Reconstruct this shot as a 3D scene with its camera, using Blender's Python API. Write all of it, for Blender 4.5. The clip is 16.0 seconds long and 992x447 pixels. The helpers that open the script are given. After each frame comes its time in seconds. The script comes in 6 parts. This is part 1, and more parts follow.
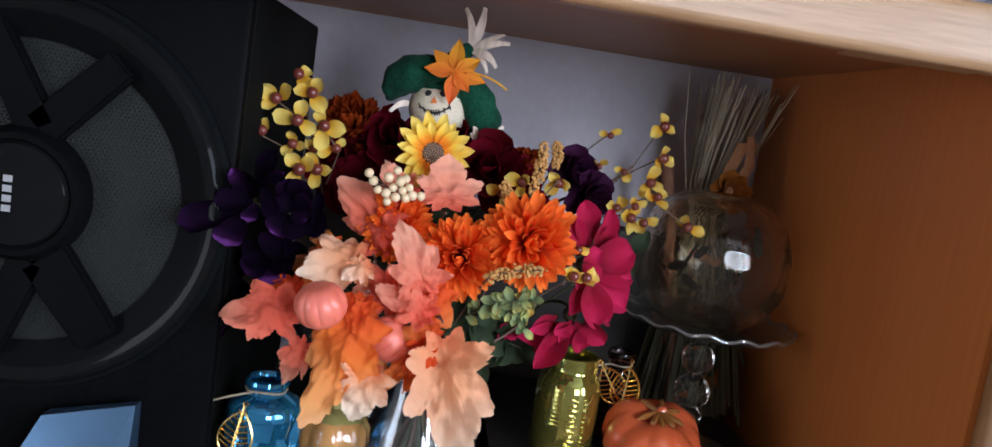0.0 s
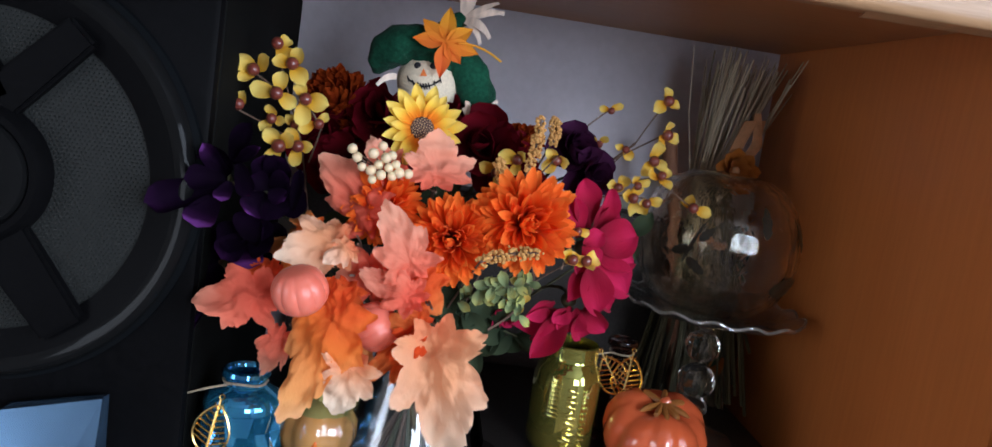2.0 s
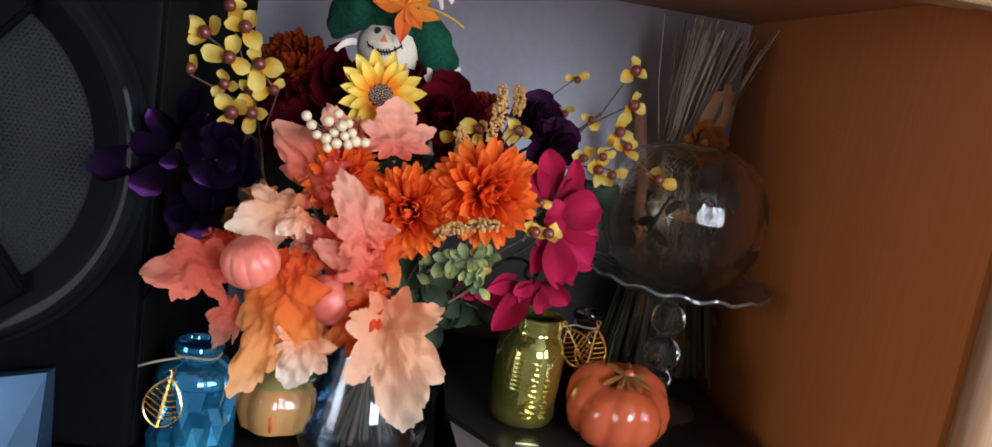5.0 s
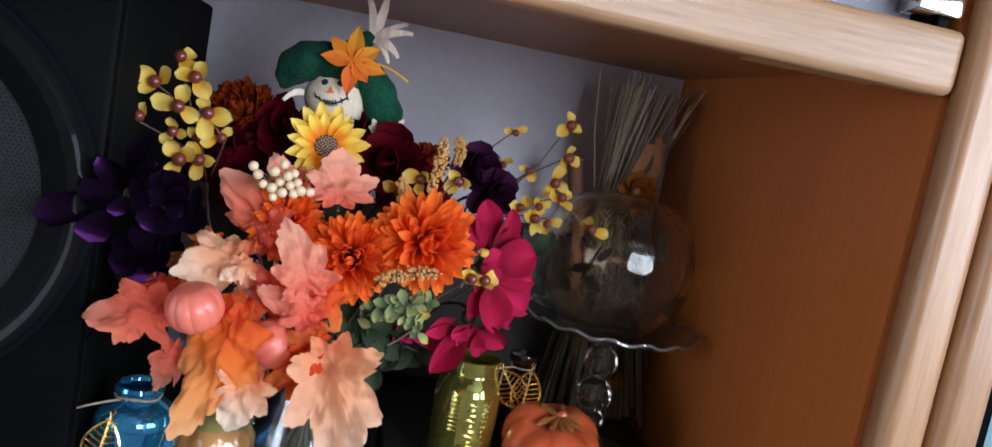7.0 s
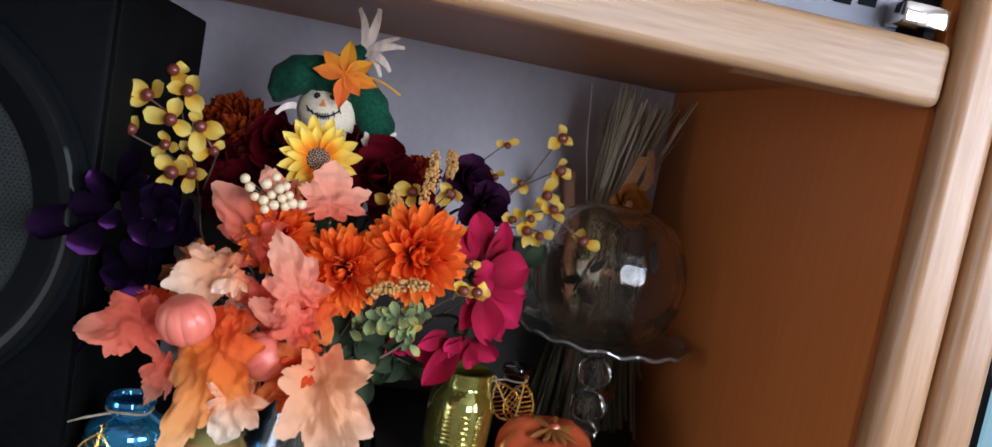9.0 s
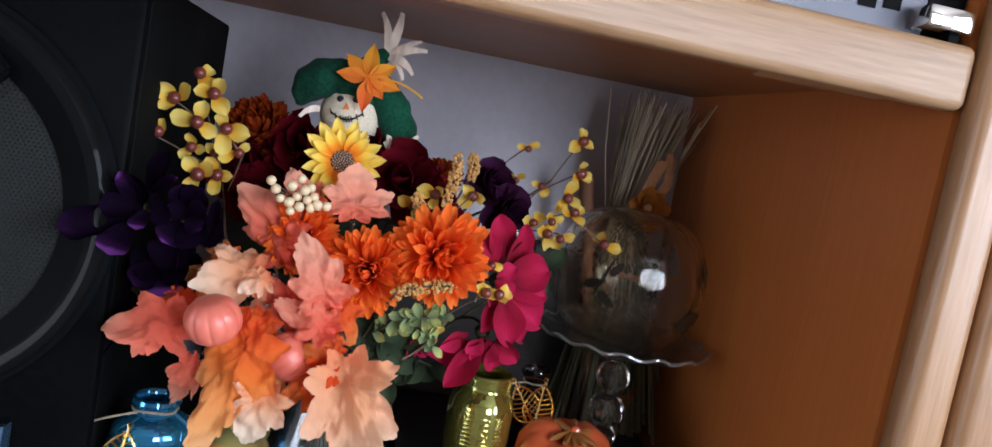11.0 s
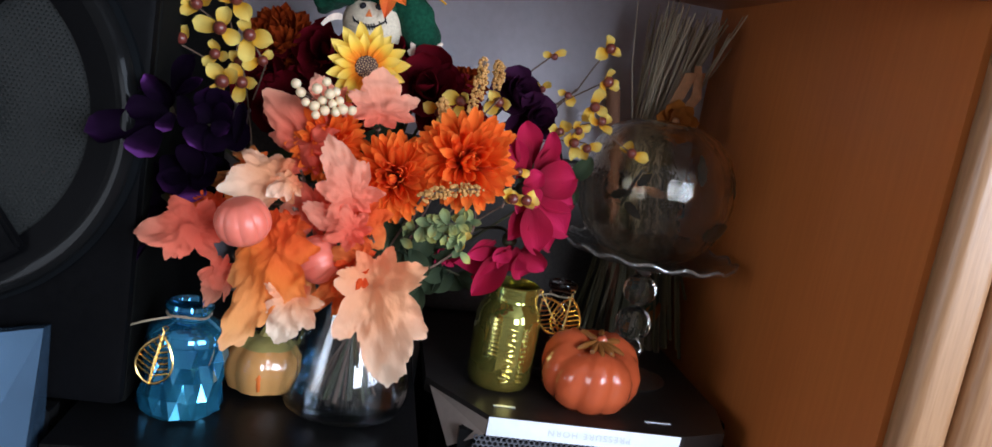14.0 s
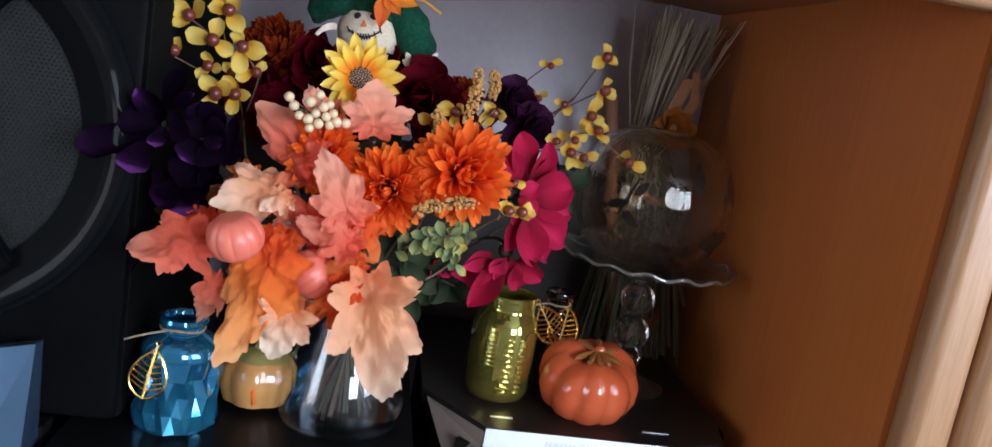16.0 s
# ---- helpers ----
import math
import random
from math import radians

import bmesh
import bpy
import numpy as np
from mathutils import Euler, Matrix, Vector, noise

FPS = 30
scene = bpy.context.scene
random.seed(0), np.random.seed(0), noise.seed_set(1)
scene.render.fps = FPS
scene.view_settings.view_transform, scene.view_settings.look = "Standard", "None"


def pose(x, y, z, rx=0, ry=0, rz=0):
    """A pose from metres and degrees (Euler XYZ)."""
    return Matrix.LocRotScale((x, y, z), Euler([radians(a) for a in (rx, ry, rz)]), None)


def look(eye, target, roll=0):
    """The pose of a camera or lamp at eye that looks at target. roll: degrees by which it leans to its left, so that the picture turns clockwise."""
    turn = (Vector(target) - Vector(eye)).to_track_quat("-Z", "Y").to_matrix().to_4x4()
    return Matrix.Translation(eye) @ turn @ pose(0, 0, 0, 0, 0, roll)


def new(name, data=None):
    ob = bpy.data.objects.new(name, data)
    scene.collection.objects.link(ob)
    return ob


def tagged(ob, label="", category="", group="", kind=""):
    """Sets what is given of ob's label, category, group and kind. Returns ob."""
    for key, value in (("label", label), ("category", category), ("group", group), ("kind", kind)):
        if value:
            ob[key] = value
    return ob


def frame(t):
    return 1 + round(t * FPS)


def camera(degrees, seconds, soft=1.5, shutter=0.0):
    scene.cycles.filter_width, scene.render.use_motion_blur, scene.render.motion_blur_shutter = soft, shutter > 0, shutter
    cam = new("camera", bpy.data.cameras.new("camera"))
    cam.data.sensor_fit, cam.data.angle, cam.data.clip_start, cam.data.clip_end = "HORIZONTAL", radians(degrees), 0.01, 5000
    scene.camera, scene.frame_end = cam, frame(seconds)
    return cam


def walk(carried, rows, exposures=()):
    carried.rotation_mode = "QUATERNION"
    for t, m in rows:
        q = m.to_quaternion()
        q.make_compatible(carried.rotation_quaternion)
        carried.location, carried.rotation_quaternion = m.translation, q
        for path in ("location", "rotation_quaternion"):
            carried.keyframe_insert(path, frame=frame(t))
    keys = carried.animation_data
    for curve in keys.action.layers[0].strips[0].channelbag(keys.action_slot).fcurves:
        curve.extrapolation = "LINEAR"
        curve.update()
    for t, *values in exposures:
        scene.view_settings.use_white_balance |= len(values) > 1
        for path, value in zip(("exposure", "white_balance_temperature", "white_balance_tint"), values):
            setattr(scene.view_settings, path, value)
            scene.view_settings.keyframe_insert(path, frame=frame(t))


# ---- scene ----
cam = camera(63.0, 16.0, soft=1.5)
METRES, EYE, TILT, LEAN, TURN = 0.24, 1.25, -7.5, -8.7, -4.0
ROWS = [
    (0.0, 0.0, 0.0, 0.0, 0.0, 0.0, -0.0),
    (0.5, 0.0221, 0.0295, -0.0124, -0.06, 0.11, 0.03),
    (1.0, 0.0498, 0.0705, -0.0233, -0.07, 0.12, 0.08),
    (1.5, 0.0418, 0.1309, -0.0302, -0.02, -0.1, 0.14),
    (2.0, 0.016, 0.1872, -0.0272, -0.12, -0.85, 0.14),
    (2.5, 0.0131, 0.2044, -0.0541, -0.47, -1.78, 0.13),
    (3.0, 0.0109, 0.1997, -0.071, -0.76, -2.63, 0.16),
    (5.5, 0.1025, 0.2476, 0.0033, -2.39, -3.02, -0.69),
    (6.0, 0.1243, 0.2003, 0.0286, -3.99, -2.07, -0.94),
    (6.5, 0.107, 0.1604, 0.0435, -4.89, -1.07, -1.22),
    (7.0, 0.0925, 0.1163, 0.0337, -5.45, -0.62, -1.3),
    (7.5, 0.0947, 0.0831, 0.0401, -5.74, -0.33, -1.25),
    (8.0, 0.1135, 0.0979, 0.0275, -5.84, -0.09, -1.11),
    (8.5, 0.1115, 0.1174, 0.0226, -5.81, 0.14, -1.14),
    (9.0, 0.1062, 0.1046, 0.0254, -5.75, 0.41, -1.11),
    (9.5, 0.073, 0.1078, 0.0194, -5.68, 0.49, -1.19),
    (12.0, 0.0569, 0.0727, 0.0113, -4.47, 0.91, -1.37),
    (12.5, 0.0401, 0.0621, 0.0037, -4.34, 0.88, -1.44),
    (13.0, 0.0344, 0.0863, -0.0341, -4.27, 0.22, -1.41),
    (13.5, 0.0347, 0.1086, -0.0882, -3.91, -2.01, -1.2),
    (14.0, 0.0541, 0.111, -0.1113, -3.39, -3.38, -0.7),
    (14.5, 0.045, 0.0994, -0.1024, -2.99, -3.77, -0.26),
    (15.0, 0.0348, 0.0922, -0.0806, -2.96, -3.7, -0.34),
    (15.5, 0.0476, 0.1095, -0.0609, -3.14, -3.64, -0.46),
    (16.0, 0.0729, 0.1332, -0.062, -3.33, -3.56, -0.54),
]

walk(cam, [(t, pose(0, 0, EYE, TILT, LEAN, TURN) @ pose(METRES * x, METRES * y, METRES * z, 90 + pitch, roll, yaw)) for t, x, y, z, yaw, pitch, roll in ROWS])

# ---- world and light: daylight through two windows right of and behind the camera, and an added fill from the left ----
world = bpy.data.worlds.new("sky")
scene.world = world
world.use_nodes = True
wn = world.node_tree.nodes
sky = wn.new("ShaderNodeTexSky")
sky.sky_type, sky.sun_disc = "NISHITA", False
sky.sun_elevation, sky.sun_rotation = radians(40), radians(-60)
wn["Background"].inputs["Strength"].default_value = 0.1
world.node_tree.links.new(sky.outputs["Color"], wn["Background"].inputs["Color"])


def area_lamp(name, eye, target, w, h, watts, color):
    data = bpy.data.lights.new(name, "AREA")
    data.shape, data.size, data.size_y, data.energy, data.color = "RECTANGLE", w, h, watts, color
    ob = new(name, data)
    ob.matrix_world = look(eye, target)
    return ob


area_lamp("window_daylight", (1.88, -0.75, 1.5), (0.0, -0.75, 1.45), 1.2, 1.1, 53, (0.72, 0.82, 1.0))
area_lamp("window_daylight", (1.35, -2.38, 1.55), (1.35, 0.0, 1.5), 0.95, 1.1, 84, (0.72, 0.82, 1.0))
# added fill from the left, no window known there; lifts the side panel
area_lamp("window_daylight", (-2.08, -1.1, 1.15), (0.0, -1.1, 1.10), 0.95, 1.0, 20, (0.79, 0.86, 1.0))
scene.view_settings.exposure = 0.0

# ---- helpers for meshes ----
C = math.cos
S = math.sin


def part(name, bm, material, parent=None, label="", smooth=True, m=None):
    """Links a bmesh (or a mesh) as one object under a thing or a part."""
    if isinstance(bm, bmesh.types.BMesh):
        bmesh.ops.recalc_face_normals(bm, faces=bm.faces)
        me = bpy.data.meshes.new(name)
        bm.to_mesh(me)
        bm.free()
        me.polygons.foreach_set("use_smooth", [smooth] * len(me.polygons))
        if smooth:
            me.set_sharp_from_angle(angle=radians(40))
    else:
        me = bm
    if material and not me.materials:
        for one in material if isinstance(material, (list, tuple)) else [material]:
            me.materials.append(one)
    ob = new(name, me)
    ob.parent = parent
    if m is not None:
        ob.matrix_basis = m
    if label:
        tagged(ob, label)
    return ob


def thing(name, at, label, category, group="", kind=""):
    ob = new(name)
    ob.empty_display_size = 0.02
    ob.location = at
    return tagged(ob, label, category, group, kind)


def box(lo, hi, bevel=0.0, bm=None, segments=2):
    bm = bm or bmesh.new()
    out = bmesh.ops.create_cube(bm, size=1.0)
    for v in out["verts"]:
        v.co = [lo[i] + (hi[i] - lo[i]) * (v.co[i] + 0.5) for i in range(3)]
    if bevel:
        edges = list({e for v in out["verts"] for e in v.link_edges})
        bmesh.ops.bevel(bm, geom=edges, offset=bevel, segments=segments, affect="EDGES", profile=0.5)
    return bm


def lathe(profile, seg=40, shape=None):
    """Turns (radius, height) pairs round z; shape(angle, height) scales the radius."""
    bm = bmesh.new()
    rings = []
    for r, z in profile:
        if r < 1e-5:
            rings.append([bm.verts.new((0, 0, z))])
        else:
            ring = []
            for i in range(seg):
                a = 2 * math.pi * i / seg
                k = shape(a, z) if shape else 1
                ring.append(bm.verts.new((r * k * C(a), r * k * S(a), z)))
            rings.append(ring)
    for p, q in zip(rings, rings[1:]):
        for i in range(seg):
            j = (i + 1) % seg
            if len(p) == 1 and len(q) == 1:
                continue
            if len(p) == 1:
                bm.faces.new((p[0], q[i], q[j]))
            elif len(q) == 1:
                bm.faces.new((p[i], q[0], p[j]))
            else:
                bm.faces.new((p[i], q[i], q[j], p[j]))
    return bm


def tube(points, radius, seg=6, bm=None):
    """A tapered tube along points; radius is one number or one for each point."""
    bm = bm or bmesh.new()
    pts = [Vector(p) for p in points]
    n = len(pts)
    rad = radius if isinstance(radius, (list, tuple)) else [radius] * n
    old, side = None, Vector((0.31, 0.17, 0.93)).normalized()
    for i, p in enumerate(pts):
        d = (pts[min(i + 1, n - 1)] - pts[max(i - 1, 0)]).normalized()
        u = side - d * side.dot(d)
        if u.length < 0.05:
            u = Vector((1, 0, 0)) - d * d.x
        u.normalize()
        side = u
        w = d.cross(u)
        ring = [bm.verts.new(p + (u * C(2 * math.pi * k / seg) + w * S(2 * math.pi * k / seg)) * rad[i]) for k in range(seg)]
        if old:
            for k in range(seg):
                bm.faces.new((old[k], old[(k + 1) % seg], ring[(k + 1) % seg], ring[k]))
        else:
            bm.faces.new(ring[::-1])
        old = ring
    bm.faces.new(old)
    return bm


def bend(a, b, sag, n=8):
    """Points from a to b along an arc that leaves the straight line by the vector sag."""
    a, b, sag = Vector(a), Vector(b), Vector(sag)
    return [a.lerp(b, i / (n - 1)) + sag * (4 * (i / (n - 1)) * (1 - i / (n - 1))) for i in range(n)]


def ball(r, at=(0, 0, 0), seg=12, rings=8, bm=None, scale=(1, 1, 1)):
    bm = bm or bmesh.new()
    bmesh.ops.create_uvsphere(bm, u_segments=seg, v_segments=rings, radius=r,
                              matrix=Matrix.Translation(at) @ Matrix.Diagonal((*scale, 1)))
    return bm


def prism(outline, depth, bm=None):
    """A plate with that outline in x and y, from z = 0 down to -depth."""
    bm = bm or bmesh.new()
    top = [bm.verts.new((x, y, 0)) for x, y in outline]
    low = [bm.verts.new((x, y, -depth)) for x, y in outline]
    bm.faces.new(top)
    bm.faces.new(low[::-1])
    for i in range(len(top)):
        j = (i + 1) % len(top)
        bm.faces.new((top[i], low[i], low[j], top[j]))
    return bm


def solid(rings, bm=None):
    """A closed hull through rings of corners, each with the same count."""
    bm = bm or bmesh.new()
    vs = [[bm.verts.new(p) for p in ring] for ring in rings]
    bm.faces.new(vs[0])
    bm.faces.new(vs[-1][::-1])
    for p, q in zip(vs, vs[1:]):
        for i in range(len(p)):
            j = (i + 1) % len(p)
            bm.faces.new((p[i], q[i], q[j], p[j]))
    return bm


def facing(at, normal, tip, scale=1.0):
    """A pose whose z is the normal and whose y points to the tip."""
    z = Vector(normal).normalized()
    y = Vector(tip)
    y = (y - z * y.dot(z)).normalized()
    x = y.cross(z)
    m = Matrix((x, y, z)).transposed().to_4x4()
    return Matrix.Translation(at) @ m @ Matrix.Diagonal((scale, scale, scale, 1))


# ---- materials ----
def material(name, color, rough=0.5, metal=0.0, vary=0.15, grain=60.0, bump=0.1, color2=None, stretch=(1, 1, 1),
             spec=0.5, trans=0.0, sheen=0.0, island=0.0, coat=0.0, sub=0.0, ior=1.45, blotch=8.0):
    """A procedural surface: colour varied at two scales, fine relief, roughness that wanders."""
    mat = bpy.data.materials.new(name)
    mat.use_nodes = True
    nodes, links = mat.node_tree.nodes, mat.node_tree.links
    bsdf = nodes["Principled BSDF"]
    coord, mapping = nodes.new("ShaderNodeTexCoord"), nodes.new("ShaderNodeMapping")
    mapping.inputs["Scale"].default_value = stretch
    links.new(coord.outputs["Object"], mapping.inputs["Vector"])
    fine, wide = nodes.new("ShaderNodeTexNoise"), nodes.new("ShaderNodeTexNoise")
    fine.inputs["Scale"].default_value, fine.inputs["Detail"].default_value = grain, 6
    wide.inputs["Scale"].default_value, wide.inputs["Detail"].default_value = blotch, 3
    links.new(mapping.outputs["Vector"], fine.inputs["Vector"])
    links.new(mapping.outputs["Vector"], wide.inputs["Vector"])
    add = nodes.new("ShaderNodeMath")
    add.operation = "ADD"
    links.new(fine.outputs["Fac"], add.inputs[0])
    links.new(wide.outputs["Fac"], add.inputs[1])
    half = nodes.new("ShaderNodeMapRange")
    half.inputs["From Min"].default_value, half.inputs["From Max"].default_value = 0.65, 1.35
    links.new(add.outputs[0], half.inputs["Value"])
    fac = half.outputs["Result"]
    if island:
        info, mix = nodes.new("ShaderNodeObjectInfo"), nodes.new("ShaderNodeMix")
        mix.inputs["Factor"].default_value = island
        links.new(fac, mix.inputs["A"])
        links.new(info.outputs["Random"], mix.inputs["B"])
        fac = mix.outputs["Result"]
    ramp = nodes.new("ShaderNodeValToRGB")
    c2 = color2 or [c * (1 - 2 * vary) for c in color]
    c1 = color if color2 else [min(1, c * (1 + vary)) for c in color]
    ramp.color_ramp.elements[0].color = (*c2, 1)
    ramp.color_ramp.elements[1].color = (*c1, 1)
    links.new(fac, ramp.inputs["Fac"])
    links.new(ramp.outputs["Color"], bsdf.inputs["Base Color"])
    wander = nodes.new("ShaderNodeMapRange")
    wander.inputs["To Min"].default_value, wander.inputs["To Max"].default_value = max(0.02, rough * 0.8), min(1, rough * 1.2)
    links.new(wide.outputs["Fac"], wander.inputs["Value"])
    links.new(wander.outputs["Result"], bsdf.inputs["Roughness"])
    bsdf.inputs["Metallic"].default_value = metal
    bsdf.inputs["Specular IOR Level"].default_value = spec
    bsdf.inputs["Transmission Weight"].default_value = trans
    bsdf.inputs["Sheen Weight"].default_value = sheen
    bsdf.inputs["Coat Weight"].default_value, bsdf.inputs["Coat Roughness"].default_value = coat, 0.3 if rough > 0.3 else 0.04
    bsdf.inputs["IOR"].default_value = ior
    if sub:
        bsdf.inputs["Subsurface Weight"].default_value = sub
        bsdf.inputs["Subsurface Radius"].default_value = (0.01, 0.005, 0.003)
        bsdf.inputs["Subsurface Scale"].default_value = 0.3
    if bump:
        relief = nodes.new("ShaderNodeBump")
        relief.inputs["Strength"].default_value, relief.inputs["Distance"].default_value = bump, 0.002
        links.new(fine.outputs["Fac"], relief.inputs["Height"])
        links.new(relief.outputs["Normal"], bsdf.inputs["Normal"])
    return mat


def clear_glass(name, tint, rough=0.03, ior=1.5, bump=0.0, scale=60.0, cloud=0.0, haze=(0.5, 0.45, 0.4), edge=3.0, mirror=1.6):
    """Thin blown glass: it lets light straight through with a tint and mirrors by Fresnel."""
    mat = bpy.data.materials.new(name)
    mat.use_nodes = True
    nodes, links = mat.node_tree.nodes, mat.node_tree.links
    nodes.remove(nodes["Principled BSDF"])
    clear, gloss, mix, fres, power, base = (nodes.new(k) for k in ("ShaderNodeBsdfTransparent", "ShaderNodeBsdfGlossy", "ShaderNodeMixShader", "ShaderNodeLayerWeight", "ShaderNodeMath", "ShaderNodeMath"))
    clear.inputs["Color"].default_value = (*tint, 1)
    gloss.inputs["Roughness"].default_value = rough
    fres.inputs["Blend"].default_value = 0.5
    power.operation, base.operation, base.use_clamp = "POWER", "MULTIPLY_ADD", True
    power.inputs[1].default_value = edge
    base.inputs[1].default_value, base.inputs[2].default_value = 0.75, ((ior - 1) / (ior + 1)) ** 2 * mirror
    links.new(fres.outputs["Facing"], power.inputs[0])
    links.new(power.outputs[0], base.inputs[0])
    links.new(base.outputs[0], mix.inputs[0])
    links.new(clear.outputs[0], mix.inputs[1])
    links.new(gloss.outputs[0], mix.inputs[2])
    # pale diffuse mixed in, painting the brightness that clear rims catch
    if cloud:
        light_haze, both = nodes.new("ShaderNodeBsdfDiffuse"), nodes.new("ShaderNodeMixShader")
        light_haze.inputs["Color"].default_value = (*haze, 1)
        both.inputs[0].default_value = cloud
        links.new(mix.outputs[0], both.inputs[1])
        links.new(light_haze.outputs[0], both.inputs[2])
        links.new(both.outputs[0], nodes["Material Output"].inputs["Surface"])
    else:
        links.new(mix.outputs[0], nodes["Material Output"].inputs["Surface"])
    if bump:
        coord = nodes.new("ShaderNodeTexCoord")
        relief = nodes.new("ShaderNodeBump")
        tex = nodes.new("ShaderNodeTexNoise")
        out = tex.outputs["Fac"]
        tex.inputs["Scale"].default_value = scale
        relief.inputs["Strength"].default_value, relief.inputs["Distance"].default_value = bump, 0.004
        links.new(coord.outputs["Object"], tex.inputs["Vector"])
        links.new(out, relief.inputs["Height"])
        links.new(relief.outputs["Normal"], gloss.inputs["Normal"])
        links.new(relief.outputs["Normal"], fres.inputs["Normal"])
    return mat


def crackle_glass(name, tint):
    """Thick clear glass that refracts, with a web of fine pale fractures inside."""
    mat = bpy.data.materials.new(name)
    mat.use_nodes = True
    nodes, links = mat.node_tree.nodes, mat.node_tree.links
    nodes.remove(nodes["Principled BSDF"])
    coord, warp, bent, cells, line, relief, glass, crack, both = (nodes.new(k) for k in (
        "ShaderNodeTexCoord", "ShaderNodeTexNoise", "ShaderNodeVectorMath", "ShaderNodeTexVoronoi", "ShaderNodeMapRange",
        "ShaderNodeBump", "ShaderNodeBsdfGlass", "ShaderNodeBsdfDiffuse", "ShaderNodeMixShader"))
    warp.inputs["Scale"].default_value = 14.0
    bent.operation = "MULTIPLY_ADD"
    bent.inputs[1].default_value = (0.035, 0.035, 0.035)
    cells.feature = "DISTANCE_TO_EDGE"
    cells.inputs["Scale"].default_value = 90.0
    line.inputs["From Max"].default_value = 0.03
    line.inputs["To Min"].default_value, line.inputs["To Max"].default_value = 0.032, 0.0
    relief.inputs["Strength"].default_value, relief.inputs["Distance"].default_value = 0.10, 0.004
    glass.inputs["Color"].default_value, glass.inputs["IOR"].default_value, glass.inputs["Roughness"].default_value = (*tint, 1), 1.4, 0.0
    crack.inputs["Color"].default_value = (0.85, 0.79, 0.72, 1)
    links.new(coord.outputs["Object"], warp.inputs["Vector"])
    links.new(warp.outputs["Color"], bent.inputs[0])
    links.new(coord.outputs["Object"], bent.inputs[2])
    links.new(bent.outputs[0], cells.inputs["Vector"])
    links.new(cells.outputs["Distance"], line.inputs["Value"])
    links.new(cells.outputs["Distance"], relief.inputs["Height"])
    links.new(relief.outputs[0], glass.inputs["Normal"])
    links.new(line.outputs["Result"], both.inputs[0])
    links.new(glass.outputs[0], both.inputs[1])
    links.new(crack.outputs[0], both.inputs[2])
    links.new(both.outputs[0], nodes["Material Output"].inputs["Surface"])
    return mat


PALE = material("pale_bounce_paint", (0.72, 0.68, 0.64), 0.9, vary=0.05, grain=40, bump=0.1)
WALL = material("painted_plaster", (0.56, 0.52, 0.56), 0.9, vary=0.05, grain=90, bump=0.15, blotch=3)
ROOM = material("room_paint", (0.38, 0.35, 0.33), 0.9, vary=0.05, grain=40, bump=0.1)
CARPET = material("carpet", (0.25, 0.2, 0.16), 1.0, vary=0.25, grain=300, bump=0.6)
LAMINATE = material("wood_laminate", (0.56, 0.175, 0.043), 0.45, color2=(0.47, 0.138, 0.032), grain=160, stretch=(1, 1, 0.08), bump=0.05, blotch=9)
SHELF_UNDER = material("shelf_laminate", (0.44, 0.20, 0.085), 0.45, color2=(0.36, 0.155, 0.06), grain=160, stretch=(0.08, 1, 1), bump=0.05, blotch=9)
OAK_X = material("oak_along_shelf", (0.43, 0.255, 0.135), 0.42, color2=(0.27, 0.145, 0.068), grain=330, stretch=(0.07, 1, 1), bump=0.2, blotch=45, coat=0.12, spec=0.5)
OAK_Z = material("oak_upright", (0.44, 0.235, 0.11), 0.4, color2=(0.28, 0.13, 0.052), grain=330, stretch=(1, 1, 0.07), bump=0.2, blotch=45, coat=0.4, spec=0.6)
VINYL = material("black_vinyl", (0.0060, 0.0062, 0.0058), 0.6, vary=0.2, grain=400, bump=0.15, spec=0.03)
SATIN = material("satin_black_plastic", (0.004, 0.004, 0.0045), 0.42, vary=0.2, grain=250, bump=0.05, spec=0.03)
TOP = material("satin_black_top", (0.0065, 0.0065, 0.0068), 0.3, vary=0.25, grain=180, bump=0.04, spec=0.13)
RECEIVER_CASE = material("brown_black_case", (0.045, 0.039, 0.036), 0.55, vary=0.2, grain=300, bump=0.1, spec=0.1)
# same black satin as TOP, lighter and browner to hold its light
HORN_TOP = material("lightened_black_top", (0.024, 0.020, 0.018), 0.3, vary=0.25, grain=180, bump=0.04, spec=0.35)
DARK_STEEL = material("dark_steel_mesh", (0.20, 0.22, 0.26), 0.4, metal=0.85, vary=0.1, grain=120, bump=0.03)
GLOSS = material("gloss_black_plastic", (0.007, 0.0072, 0.0075), 0.08, vary=0.1, grain=100, bump=0.0, spec=0.07)
SMOKE = material("smoke_grey_ring", (0.005, 0.006, 0.007), 0.2, vary=0.1, grain=120, bump=0.0, spec=0.03)
MESH_CLOTH = material("speaker_mesh", (0.0028, 0.0040, 0.0034), 0.75, vary=0.2, grain=500, bump=0.3)
MESH_HOLE = material("mesh_bump", (0.0062, 0.0086, 0.0076), 0.6, vary=0.2, grain=500, bump=0.1)
SILVER = material("brushed_silver", (0.75, 0.77, 0.80), 0.32, metal=0.9, vary=0.05, grain=120, bump=0.03)
BLUE_STEEL = material("mirror_facet", (0.17, 0.32, 0.52), 0.22, metal=0.85, vary=0.15, grain=6, bump=0.0)
CHAMFER = material("warm_grey_facet", (0.42, 0.34, 0.29), 0.35, metal=0.4, vary=0.06, grain=120, bump=0.03)
STRIP = material("pale_strip", (0.62, 0.66, 0.74), 0.35, metal=0.2, vary=0.04, grain=120, bump=0.02)
